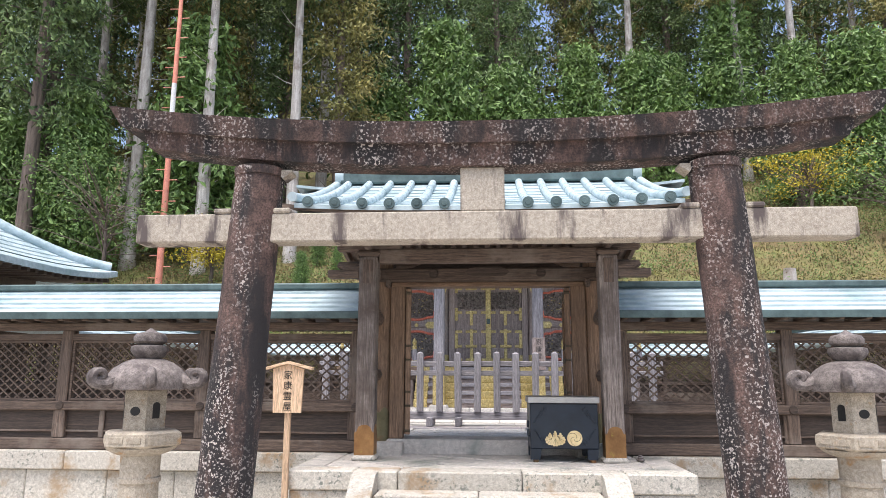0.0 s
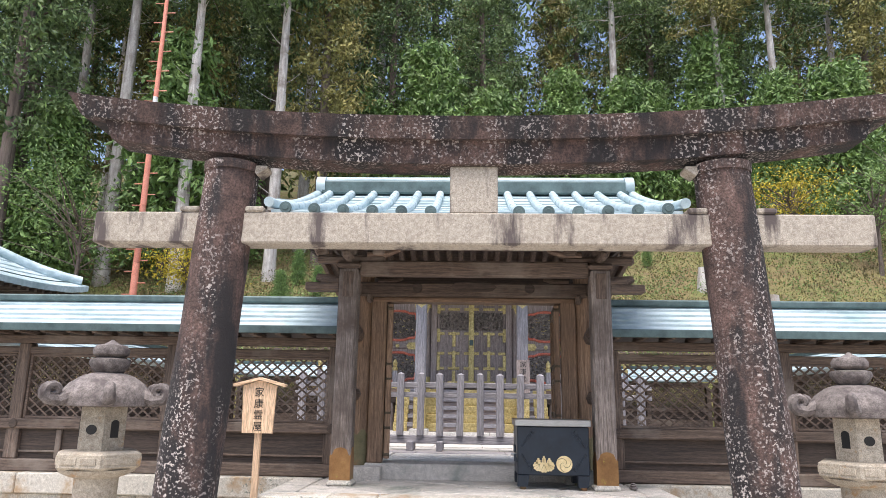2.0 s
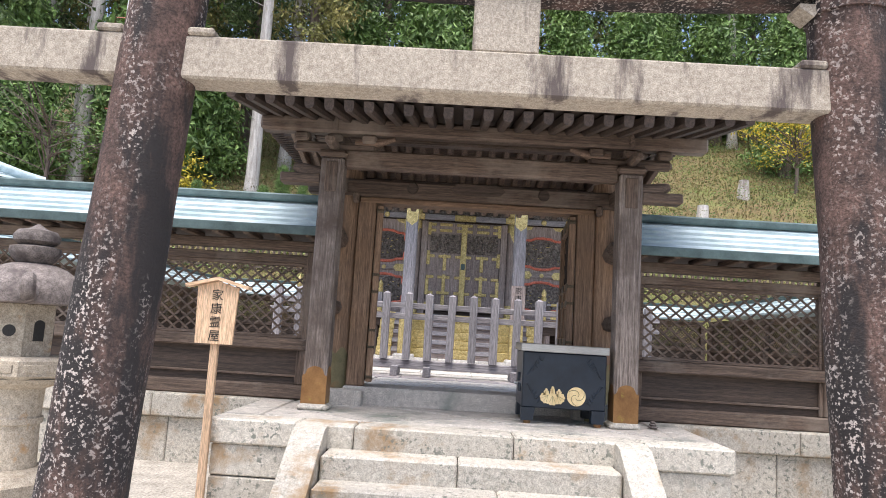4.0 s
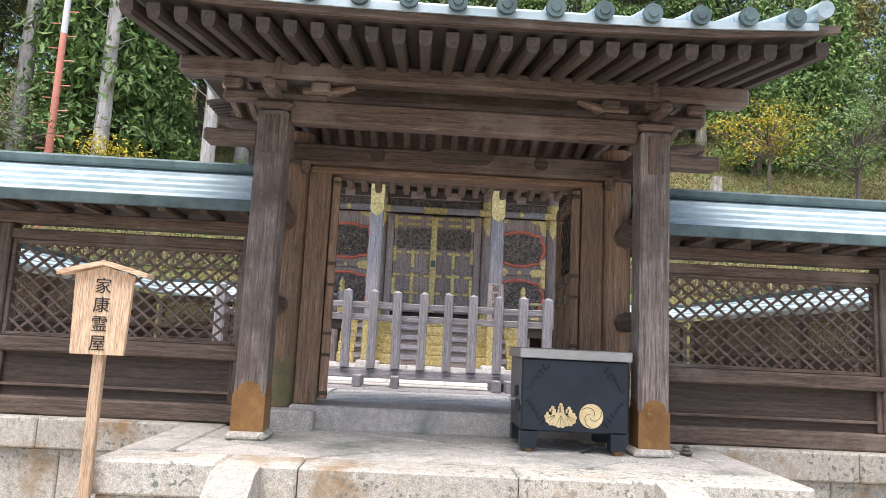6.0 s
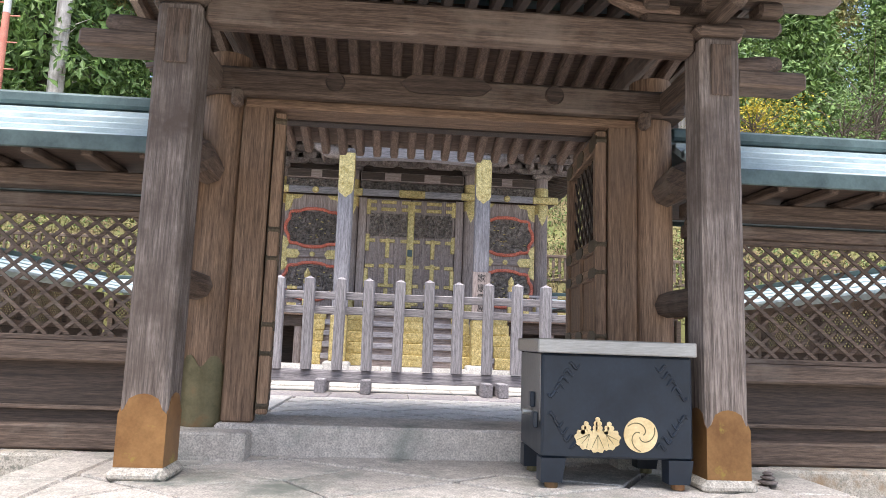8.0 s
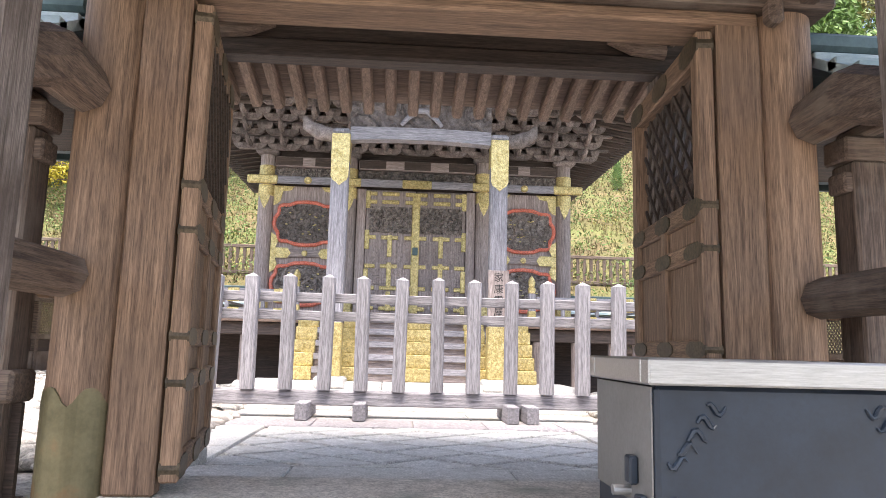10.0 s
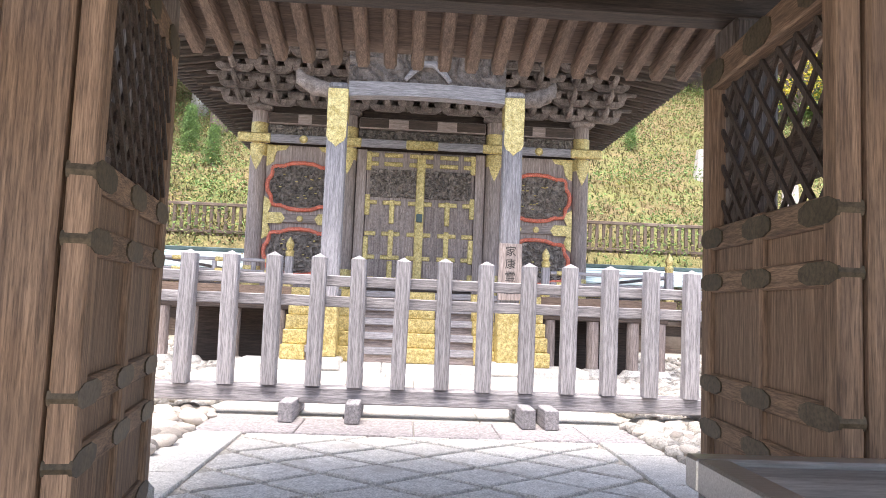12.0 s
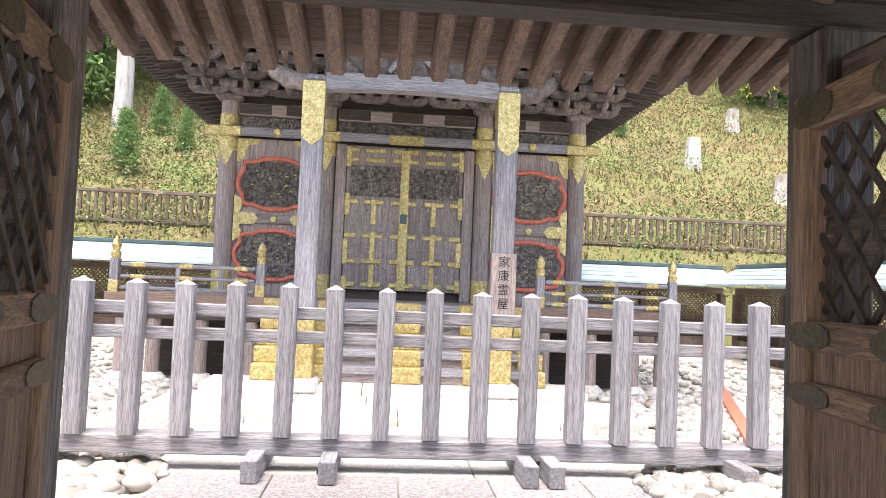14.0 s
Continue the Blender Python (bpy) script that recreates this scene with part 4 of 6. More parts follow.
# ---- stone lanterns ----
def stone_lantern(x, y):
    t = thing("stone_lantern", (x, y, LOW), "weathered hexagonal stone lantern with scrolled roof and bud finial", "stone lantern", group="stone lanterns")

    def ring(name, prof, mat, n=24, label="", smooth=True, turn=0.0):
        return part(name, Geo().lathe(x, y, [(r, LOW + z) for r, z in prof], n, turn), mat, t, label, smooth)
    ring("base", [(0.36, 0), (0.36, 0.12), (0.30, 0.17), (0.20, 0.20)], LANTERNPALE, 6, smooth=False)
    ring("shaft", [(0.165, 0.20), (0.155, 0.45), (0.155, 0.50), (0.17, 0.51), (0.17, 0.55), (0.155, 0.56), (0.16, 0.76)], LANTERNPALE)
    ring("lotus", [(0.17, 0.76), (0.22, 0.78), (0.27, 0.81), (0.285, 0.835)], LANTERNPALE, 24)
    ring("platform", [(0.30, 0.836), (0.335, 0.86), (0.335, 0.965), (0.30, 0.985), (0.2, 0.99)], LANTERNPALE, 6, "hexagonal slab carved with cloud panels", False)
    for k in range(6):
        a = radians(30 + 60 * k)
        m = Matrix.Translation((x + 0.292 * math.cos(a), y + 0.292 * math.sin(a), LOW + 0.913)) @ Matrix.Rotation(a, 4, 'Z')
        for w in (-0.075, 0.075):
            part("cloud_panel", Geo().box(-0.004, 0.006, w - 0.06, w + 0.06, -0.03, 0.03, 0.003, m), LANTERNPALE, t)
    fb = ring("fire_box", [(0.185, 0.991), (0.185, 1.36), (0.18, 1.365)], LANTERNPALE, 6, "rust-stained fire box with openings", False)
    for k in range(6):
        a = radians(30 + 60 * k)
        m = Matrix(((-math.sin(a), 0, math.cos(a), x + 0.161 * math.cos(a)), (math.cos(a), 0, math.sin(a), y + 0.161 * math.sin(a)), (0, 1, 0, LOW + 1.17), (0, 0, 0, 1)))
        shape = [(0.033 * math.cos(t2), 0.05 + 0.033 * math.sin(t2)) for t2 in span(0, math.pi, 8)] + [(-0.033, -0.07), (0.033, -0.07)] if k % 2 else [(0.042 * math.cos(t2), 0.042 * math.sin(t2)) for t2 in span(0, 2 * math.pi, 16)[:-1]]
        # Faces stay solid; a flat black patch paints the shade inside each opening.
        part("opening", Geo().prism(shape, m, 0.003), INK, fb, "flat black patch painting the opening's dark inside")
    roof = ring("roof", [(0.26, 1.366), (0.34, 1.375), (0.345, 1.44), (0.325, 1.50), (0.275, 1.57), (0.20, 1.63), (0.13, 1.66), (0.10, 1.665)], LANTERN, 24, "domed dark stone roof")
    for k in range(6):
        a = radians(60 * k)
        pts, rad = [], []
        for q in span(0, 1, 4):
            pts.append((0.27 + 0.12 * q, 1.47 - 0.05 * q))
            rad.append(0.065 - 0.01 * q)
        for q in span(0, 1, 14)[1:]:
            ang, r = -math.pi / 2 + q * 2 * math.pi * 1.15, 0.075 * (1 - 0.75 * q)
            pts.append((0.40 + r * math.cos(ang) + 0.03, 1.495 + r * math.sin(ang)))
            rad.append(0.05 - 0.03 * q)
        part("scroll", Geo().tube([(x + r * math.cos(a), y + r * math.sin(a), LOW + z) for r, z in pts], rad, 8), LANTERN, t, "curled stone scroll", True)
    ring("neck", [(0.10, 1.666), (0.13, 1.70), (0.155, 1.745), (0.15, 1.785), (0.10, 1.80)], LANTERN)
    ring("finial", [(0.10, 1.801), (0.135, 1.83), (0.14, 1.87), (0.115, 1.91), (0.06, 1.925), (0.03, 1.945), (0.008, 1.965)], LANTERN, 20, "bud finial")
    grow = Matrix.Translation((x, y, LOW)) @ Matrix.Diagonal((1.28, 1.28, 1.125, 1)) @ Matrix.Translation((-x, -y, -LOW))
    for o in t.children_recursive:
        o.data.transform(grow)
    return t


lan = stone_lantern(-3.74, 7.28)
copy_thing(lan, Matrix.Translation((3.95, 7.72, LOW)))


# ---- courtyard paving ----
court = thing("courtyard_paving", (0, 12, COURT), "pale diamond-laid stone path with border slabs", "path", kind="structure")
part("bed", Geo().box(-1.75, 1.75, 9.5, 15.0, COURT - 0.1, COURT - 0.035), MOSS, court)
for x0, x1 in ((-1.75, -1.1), (-1.1, 0.15), (0.15, 1.2), (1.2, 1.75)):
    for y0, y1 in ((9.53, 9.95), (9.95, 10.42)):
        dx = 0.3 if y0 > 9.9 and abs(x0) < 1.3 and x0 > -1.2 else 0
        part("border_slab", slab([(x0 + dx, y0), (min(1.75, x1 + (0.3 if y0 > 9.9 and x1 < 1.3 and x1 > -1.2 else 0)), y0), (min(1.75, x1 + (0.3 if y0 > 9.9 and x1 < 1.3 and x1 > -1.2 else 0)), y1), (x0 + dx, y1)], COURT - 0.05, COURT + 0.004, 0.004), PAVING, court)
for i in range(-8, 9):
    for j in range(-8, 9):
        def knot(a, b):
            r = random.Random(a * 57 + b * 131 + 5)
            return ((a - b) * 0.31 + r.uniform(-0.012, 0.012), 11.3 + (a + b) * 0.235 + r.uniform(-0.012, 0.012))
        poly = clip([knot(i, j), knot(i + 1, j), knot(i + 1, j + 1), knot(i, j + 1)], -1.33, 1.33, 10.43, 12.42)
        if len(poly) > 2 and area(poly) > 0.008:
            part("paving_slab", slab(poly, COURT - 0.05, COURT + rng.uniform(-0.004, 0.004), 0.032), PAVING, court)
for s in (-1, 1):
    for y0, y1 in ((10.43, 11.2), (11.2, 12.0), (12.0, 12.42)):
        a, b = sorted((s * 1.335, s * 1.72))
        part("border_slab", slab([(a, y0), (b, y0), (b, y1), (a, y1)], COURT - 0.05, COURT + 0.003, 0.005), PAVING, court)
x = -1.72
for w in (0.75, 0.9, 0.66, 0.7, 0.43):
    part("pebbled_slab", slab([(x, 12.43), (x + w, 12.43), (x + w, 13.1), (x, 13.1)], COURT - 0.05, COURT + 0.002, 0.005), COBBLE, court, "dark pebble-dressed slab")
    x += w
for y0, y1, z, hw in ((13.12, 13.95, 0.0, 1.9), (13.95, 14.75, 0.02, 1.9), (14.75, 15.45, 0.10, 2.6), (15.45, 16.0, 0.10, 2.6), (16.0, 16.7, 0.2, 2.3)):
    x = -hw
    while x < hw - 0.2:
        w = min(rng.uniform(0.7, 1.3), hw - x)
        part("border_slab", slab([(x, y0), (x + w, y0), (x + w, y1), (x, y1)], COURT - 0.05, COURT + z, 0.006), PAVING, court)
        x += w


# ---- grey picket fence before the shrine ----
fence = thing("picket_fence", (0, 13.22, COURT), "silver-grey timber picket fence with pointed posts and two rails", "fence")
FYY = 13.23
part("sill", Geo().box(-3.35, 3.35, FYY - 0.09, FYY + 0.10, 1.045, 1.185, 0.012), FENCE["x"], fence)
for z in (2.045, 1.865):
    part("rail", Geo().box(-3.3, 3.3, FYY - 0.008, FYY + 0.045, z, z + 0.095, 0.008), FENCE["x"], fence)
pm = Geo()
w = 0.064
pm.v = [(u, v, z) for z in (0, 1.09) for u, v in ((-w + 0.012, -w), (w - 0.012, -w), (w, -w + 0.012), (w, w - 0.012), (w - 0.012, w), (-w + 0.012, w), (-w, w - 0.012), (-w, -w + 0.012))] + [(0, 0, 1.128)]
pm.f = [tuple(range(8))[::-1]] + [(j, (j + 1) % 8, (j + 1) % 8 + 8, j + 8) for j in range(8)] + [(j + 8, (j + 1) % 8 + 8, 16) for j in range(8)]
picket = mesh_of("picket", pm, FENCE["z"])
for i in range(-9, 10):
    x = -0.028 + 0.1828 + 0.3656 * (i - 0)
    if abs(x) < 3.3:
        o = part("picket", picket, None, fence)
        o.matrix_parent_inverse = Matrix.Translation(-Vector(fence["at"]))
        o.matrix_basis = pose(x + rng.uniform(-0.006, 0.006), FYY - 0.075, 1.186 + rng.uniform(-0.0, 0.012), rng.uniform(-0.4, 0.4), rng.uniform(-0.6, 0.6), rng.uniform(-3, 3))
for x in (-1.10, -0.57, 0.87, 1.06, 2.5, -2.6):
    part("foot", Geo().box(x - 0.058, x + 0.058, 12.83, 13.55, COURT + 0.005, COURT + 0.165, 0.008), FENCE["y"], fence, "short squared timber foot")


# ---- river cobbles ----
cob = thing("cobble_bed", (0, 14, COURT), "bed of rounded pale river cobbles", "cobbles", kind="structure")
shapes = []
for k in range(5):
    bm = bmesh.new()
    bmesh.ops.create_icosphere(bm, subdivisions=2 if k < 5 else 1, radius=1)
    for v in bm.verts:
        v.co *= 1 + 0.16 * noise.noise(v.co * 1.1 + Vector((k * 7, 0, 0)))
    me = bpy.data.meshes.new("cobble")
    bm.to_mesh(me)
    bm.free()
    me.materials.append(GRAVELONE)
    me.shade_smooth()
    shapes.append(me)
low = bmesh.new()
bmesh.ops.create_icosphere(low, subdivisions=1, radius=1)
LV, LF = [v.co.copy() for v in low.verts], [tuple(v.index for v in f.verts) for f in low.faces]
low.free()
joined, made = Geo(), 0


def stone_pose(x, y, r):
    return Matrix.Translation((x, y, COURT + r * 0.22)) @ Euler((rng.uniform(-0.3, 0.3), rng.uniform(-0.3, 0.3), rng.uniform(0, 6.3))).to_matrix().to_4x4() @ Matrix.Diagonal((r * rng.uniform(1.0, 1.5), r * rng.uniform(0.8, 1.1), r * rng.uniform(0.5, 0.75), 1))


for x0, x1, y0, y1, n in ((-3.0, -1.75, 10.2, 13.2, 620), (1.75, 3.0, 10.2, 13.2, 620), (-6.5, -1.9, 13.2, 17.5, 1900), (1.9, 6.5, 13.2, 17.5, 1900), (-7.5, -3.4, 17.5, 22, 500), (3.4, 7.5, 17.5, 22, 500), (-7.5, -3.0, 10.2, 13.2, 1000), (3.0, 7.5, 10.2, 13.2, 1000)):
    for k in range(n):
        x, y, r = rng.uniform(x0, x1), rng.uniform(y0, y1), rng.uniform(0.045, 0.095)
        if 14.7 < y < 16.8 and abs(x) < 2.65:
            continue
        if y0 < 11 and abs(x0) < 4 and made < 298 and abs(x) < 2.6 and y > 11.0:
            o = part("cobble", shapes[made % 5], None, cob)
            o.matrix_basis = stone_pose(x, y, r)
            made += 1
        else:
            m = stone_pose(x, y, r)
            joined.add([m @ (v * (1 + 0.12 * noise.noise(v * 1.3 + Vector((k, 0, 0))))) for v in LV], LF)
cs = part("cobbles", joined, GRAVEL, cob, "pale rounded river cobbles", smooth=False)
cs.data.shade_smooth()
tagged(cs, kind="stuff")
for s in (-1, 1):
    solid("drain_edge", Geo().hexa([(s * 3.2, 14.2, COURT), (s * 5.8, 20.5, COURT), (s * 5.95, 20.5, COURT), (s * 3.35, 14.2, COURT), (s * 3.2, 14.2, COURT + 0.09), (s * 5.8, 20.5, COURT + 0.09), (s * 5.95, 20.5, COURT + 0.09), (s * 3.35, 14.2, COURT + 0.09)]), RED, "reddish edging strip lying in the cobbles", "edging", kind="structure")


# ---- shrine ----
KY, WYS, FLOOR = 16.2, 18.55, 2.08
shrine = thing("shrine", (0, 18.5, COURT), "ornate weathered timber shrine with gilt fittings and carved panels", "shrine")


def relief(x0, x1, z0, z1, y, amp, cell, seed, outline=None, n=(34, 24)):
    """A carved panel: a sheet whose surface stands out in swirls."""
    def fn(u, v):
        x, z = x0 + (x1 - x0) * u, z0 + (z1 - z0) * v
        a = noise.noise((x / cell, z / cell, seed)) * 3.0
        h = 0.5 + 0.5 * math.sin(7.0 * a + 3.0 * noise.noise((x / cell * 2, seed, z / cell * 2)))
        return (x, y - amp * h, z)
    return Geo().grid(span(0, 1, n[0]), span(0, 1, n[1]), fn, (0, 0.03, 0))


def column(x, y, z0, z1, r, mat, label="", n=20):
    return part("column", Geo().tube([(x, y, z0), (x, y, z1)], [r, r * 0.97], n), mat, shrine, label, True)


# porch columns with gilt caps and boots
for s in (-1, 1):
    c = part("porch_column", Geo().box(s * 1.17 - 0.125, s * 1.17 + 0.125, KY - 0.125, KY + 0.125, 1.18, 4.72, 0.03), FENCE["z"], shrine, "silver-grey square porch column")
    part("column_stone", Geo().box(s * 1.17 - 0.22, s * 1.17 + 0.22, KY - 0.22, KY + 0.22, COURT + 0.1, 1.2, 0.03), PAVING, shrine)
    m = Matrix(((1, 0, 0, s * 1.17), (0, 0, 1, KY - 0.137), (0, 1, 0, 0), (0, 0, 0, 1)))
    part("gilt_cap", Geo().prism([(-0.128, 4.70), (-0.128, 4.06), (-0.10, 4.00), (-0.05, 3.97), (0, 3.92), (0.05, 3.97), (0.10, 4.00), (0.128, 4.06), (0.128, 4.70)], m, 0.012).box(s * 1.17 - 0.134, s * 1.17 + 0.134, KY - 0.134, KY + 0.134, 4.3, 4.70, 0.01), GOLD, c, "gilt chased cap with pointed tongue")
    part("gilt_boot", Geo().box(s * 1.17 - 0.138, s * 1.17 + 0.138, KY - 0.138, KY + 0.138, 1.20, 1.95, 0.012), GOLD, c, "gilt chased boot")
    part("column_tip", Geo().box(s * 1.17 - 0.13, s * 1.17 + 0.13, KY - 0.13, KY + 0.13, 4.701, 4.79, 0.03), FENCE["z"], c)
    # animal-headed nosings left as plain swelling scrolls
    part("nosing", Geo().tube([(s * 1.28, KY, 4.70), (s * 1.5, KY, 4.74), (s * 1.68, KY, 4.84), (s * 1.72, KY, 4.96)], [0.10, 0.12, 0.09, 0.04], 10), BRACKET, shrine, "carved scroll nosing", True)
us = span(-1.04, 1.04, 24)
g = Geo()
for u in us:
    k = 0.10 * (1 - (u / 1.04) ** 2)
    g.v += [(u, KY - 0.1, 4.62 + k * 0.4), (u, KY - 0.1, 4.82 + k * 0.2), (u, KY + 0.1, 4.82 + k * 0.2), (u, KY + 0.1, 4.62 + k * 0.4)]
for i in range(len(us) - 1):
    g.f += [(4 * i + j, 4 * i + (j + 1) % 4, 4 * i + 4 + (j + 1) % 4, 4 * i + 4 + j) for j in range(4)]
g.f += [(3, 2, 1, 0), tuple(len(g.v) - 4 + j for j in range(4))]
part("rainbow_beam", g, FENCE["x"], shrine, "arched pale grey porch beam")
part("frieze", relief(-1.05, 1.05, 4.83, 5.36, KY - 0.02, 0.07, 0.30, 3.0, n=(80, 16)), BRACKET, shrine, "pierced carved porch frieze", True)
part("frog_leg", Geo().tube([(-0.30, KY - 0.11, 4.87), (-0.22, KY - 0.11, 4.97), (-0.08, KY - 0.11, 5.10), (0.08, KY - 0.11, 5.10), (0.22, KY - 0.11, 4.97), (0.30, KY - 0.11, 4.87)], [0.03, 0.04, 0.05, 0.05, 0.04, 0.03], 8), FENCE["x"], shrine, "curved strut", True)

# walls between the round columns
part("back_wall", Geo().box(-2.75, 2.75, WYS + 0.06, WYS + 0.16, FLOOR, 5.9), DARKWOOD["x"], shrine)
for s in (-1, 1):
    part("side_wall", Geo().box(s * 2.70, s * 2.78, WYS + 0.16, 23.5, FLOOR, 5.6), SHRINE["y"], shrine)
    for x in (1.22, 2.70):
        c = column(s * x, WYS, FLOOR - 0.02, 5.0, 0.14, SHRINE["z"], "round grey-brown column")
        part("gilt_band", Geo().tube([(s * x, WYS, 4.25), (s * x, WYS, 4.45)], [0.146, 0.146], 20), GOLD, c, smooth=True)
        part("gilt_band", Geo().tube([(s * x, WYS, 4.61), (s * x, WYS, 4.80)], [0.146, 0.146], 20), GOLD, c, smooth=True)
        part("gilt_band", Geo().tube([(s * x, WYS, FLOOR), (s * x, WYS, FLOOR + 0.35)], [0.147, 0.147], 20), GOLD, c, smooth=True)
        m = Matrix(((1, 0, 0, s * x), (0, 0, 1, WYS - 0.155), (0, 1, 0, 0), (0, 0, 0, 1)))
        part("gilt_tongue", Geo().prism([(-0.10, 4.25), (0.10, 4.25), (0.06, 4.12), (0, 4.0), (-0.06, 4.12)], m, 0.02), GOLD, c)
        part("cap_block", Geo().box(s * x - 0.2, s * x + 0.2, WYS - 0.2, WYS + 0.06, 5.0, 5.12, 0.04), BRACKET, shrine)
    a, b = sorted((s * 1.36, s * 2.56))
    part("wall_panel", Geo().box(a, b, WYS - 0.02, WYS + 0.058, FLOOR, 4.45), SHRINE["z"], shrine, "worn brown panelled wall")
    for z0, z1, seed in ((3.42, 4.12, 11), (2.35, 3.02, 17)):
        cx, cz, hw, hh = (a + b) / 2, (z0 + z1) / 2, 0.54, (z1 - z0) / 2 + 0.02
        ring = [(cx + hw * (1 + 0.05 * math.cos(8 * t)) * math.copysign(abs(math.cos(t)) ** 0.55, math.cos(t)), WYS - 0.045, cz + hh * (1 + 0.06 * math.cos(8 * t)) * math.copysign(abs(math.sin(t)) ** 0.7, math.sin(t))) for t in span(0, 2 * math.pi, 48)]
        pn = part("carved_panel", relief(cx - hw * 0.93, cx + hw * 0.93, cz - hh * 0.9, cz + hh * 0.9, WYS - 0.03, 0.045, 0.16, seed + s, n=(48, 34)), CARVED, shrine, "dark carved relief panel", True)
        part("red_frame", Geo().tube(ring, [0.035] * 49, 8, caps=False), RED, pn, "vermilion lobed frame", True)
        gg = Geo()
        for k in range(14):
            px_, pz_ = cx + rng.uniform(-0.4, 0.4), cz + rng.uniform(-0.2, 0.2)
            gg.box(px_ - 0.02, px_ + 0.02, WYS - 0.085, WYS - 0.05, pz_ - 0.008, pz_ + 0.008, 0.004, None)
        tagged(part("gilt_fleck", gg, GOLD, pn, "flecks of old gilding"), kind="stuff")
    part("rail", Geo().box(a, b, WYS - 0.06, WYS - 0.021, 3.16, 3.30, 0.008), SHRINE["x"], shrine)
    part("rosette", Geo().tube([(s * 1.96, WYS - 0.085, 3.23), (s * 1.96, WYS - 0.061, 3.23)], [0.045, 0.055], 14), GOLD, shrine, "gilt rosette")
    for x, d in ((s * 2.56, -s), (s * 1.36, s)):
        m = Matrix(((d, 0, 0, x), (0, 0, 1, WYS - 0.075), (0, 1, 0, 3.23), (0, 0, 0, 1)))
        part("gilt_corner", Geo().prism([(0, -0.36), (0.09, -0.30), (0.13, -0.2), (0.08, -0.09), (0.30, -0.09), (0.36, 0), (0.30, 0.09), (0.08, 0.09), (0.13, 0.2), (0.09, 0.30), (0, 0.36)], m, 0.012), GOLD, shrine, "gilt T-shaped fitting")
        m = Matrix(((d, 0, 0, x), (0, 0, 1, WYS - 0.04), (0, 1, 0, 4.45), (0, 0, 0, 1)))
        part("gilt_corner", Geo().prism([(0, 0), (0.36, 0), (0.30, -0.08), (0.16, -0.10), (0.12, -0.28), (0.06, -0.34), (0, -0.36)], m, 0.012), GOLD, shrine)
part("nageshi", Geo().box(-2.98, 2.98, WYS - 0.19, WYS - 0.145, 4.46, 4.60, 0.01), FENCE["x"], shrine, "pale horizontal beam with gilt mounts")
for x, w in ((-2.75, 0.27), (2.75, 0.27), (-1.22, 0.22), (1.22, 0.22), (0, 0.27)):
    part("gilt_mount", Geo().box(x - w, x + w, WYS - 0.205, WYS - 0.135, 4.452, 4.608, 0.02), GOLD, shrine, "gilt beam mount")
for x in (-1.95, 1.95):
    part("rosette", Geo().tube([(x, WYS - 0.225, 4.53), (x, WYS - 0.19, 4.53)], [0.05, 0.07], 14), GOLD, shrine)
for x0, x1 in ((-2.56, -1.36), (-1.06, 1.06), (1.36, 2.56)):
    part("carved_strip", relief(x0, x1, 4.62, 4.78, WYS - 0.02, 0.05, 0.14, x0, n=(60, 8)), CARVED, shrine, smooth=True)
    part("head_beam", Geo().box(x0, x1, WYS - 0.09, WYS + 0.05, 4.80, 4.98, 0.015), SHRINE["x"], shrine)
    for k in (0.2, 0.8) if x1 - x0 < 2 else (0.0, 0.5, 1.0):
        c = x0 + (x1 - x0) * k
        c = min(max(c, x0 + 0.25), x1 - 0.25)
        part("dark_plate", Geo().box(c - 0.24, c + 0.24, WYS - 0.098, WYS - 0.088, 4.815, 4.965, 0.004), DARKWOOD["x"], shrine)
part("upper_carving", relief(-2.6, 2.6, 5.12, 5.75, WYS - 0.04, 0.06, 0.2, 31, n=(150, 20)), CARVED, shrine, "dark carved upper wall", True)

# stepped bracket sets under the eaves
blocks, arms = mesh_of("bearing_block", Geo().hexa([(-0.05, -0.06, 0), (0.05, -0.06, 0), (0.05, 0.06, 0), (-0.05, 0.06, 0), (-0.075, -0.085, 0.055), (0.075, -0.085, 0.055), (0.075, 0.085, 0.055), (-0.075, 0.085, 0.055)]).box(-0.075, 0.075, -0.085, 0.085, 0.055, 0.105), BRACKET), None
arm_mesh = mesh_of("bracket_arm", Geo().prism([(-0.30, 0.05), (-0.28, 0.0), (-0.20, -0.05), (0.20, -0.05), (0.28, 0.0), (0.30, 0.05)], Matrix(((1, 0, 0, 0), (0, 0, 1, -0.045), (0, 1, 0, 0), (0, 0, 0, 1))), 0.09), BRACKET)
nose_mesh = mesh_of("bracket_nose", Geo().tube([(0, 0.1, 0), (0, -0.15, 0.0), (0, -0.30, 0.05), (0, -0.36, 0.13)], [0.05, 0.055, 0.045, 0.015], 6), BRACKET)
for tier in range(4):
    y, z = WYS - 0.18 - 0.26 * tier, 5.12 + 0.19 * tier
    for i in range(-5, 6):
        x = i * 0.60
        if tier > 1 and abs(x) > 3.1:
            continue
        for me, dx, dz in ((arm_mesh, 0, 0), (blocks, -0.24, 0.05), (blocks, 0, 0.05), (blocks, 0.24, 0.05), (nose_mesh, 0, 0.02)):
            o = part(me.name.split(".")[0], me, None, shrine)
            o.matrix_basis = Matrix.Translation((x + dx, y, z + dz))
    part("eave_beam", Geo().box(-3.5, 3.5, y - 0.05, y + 0.05, z + 0.156, z + 0.20, 0.008), BRACKET, shrine)
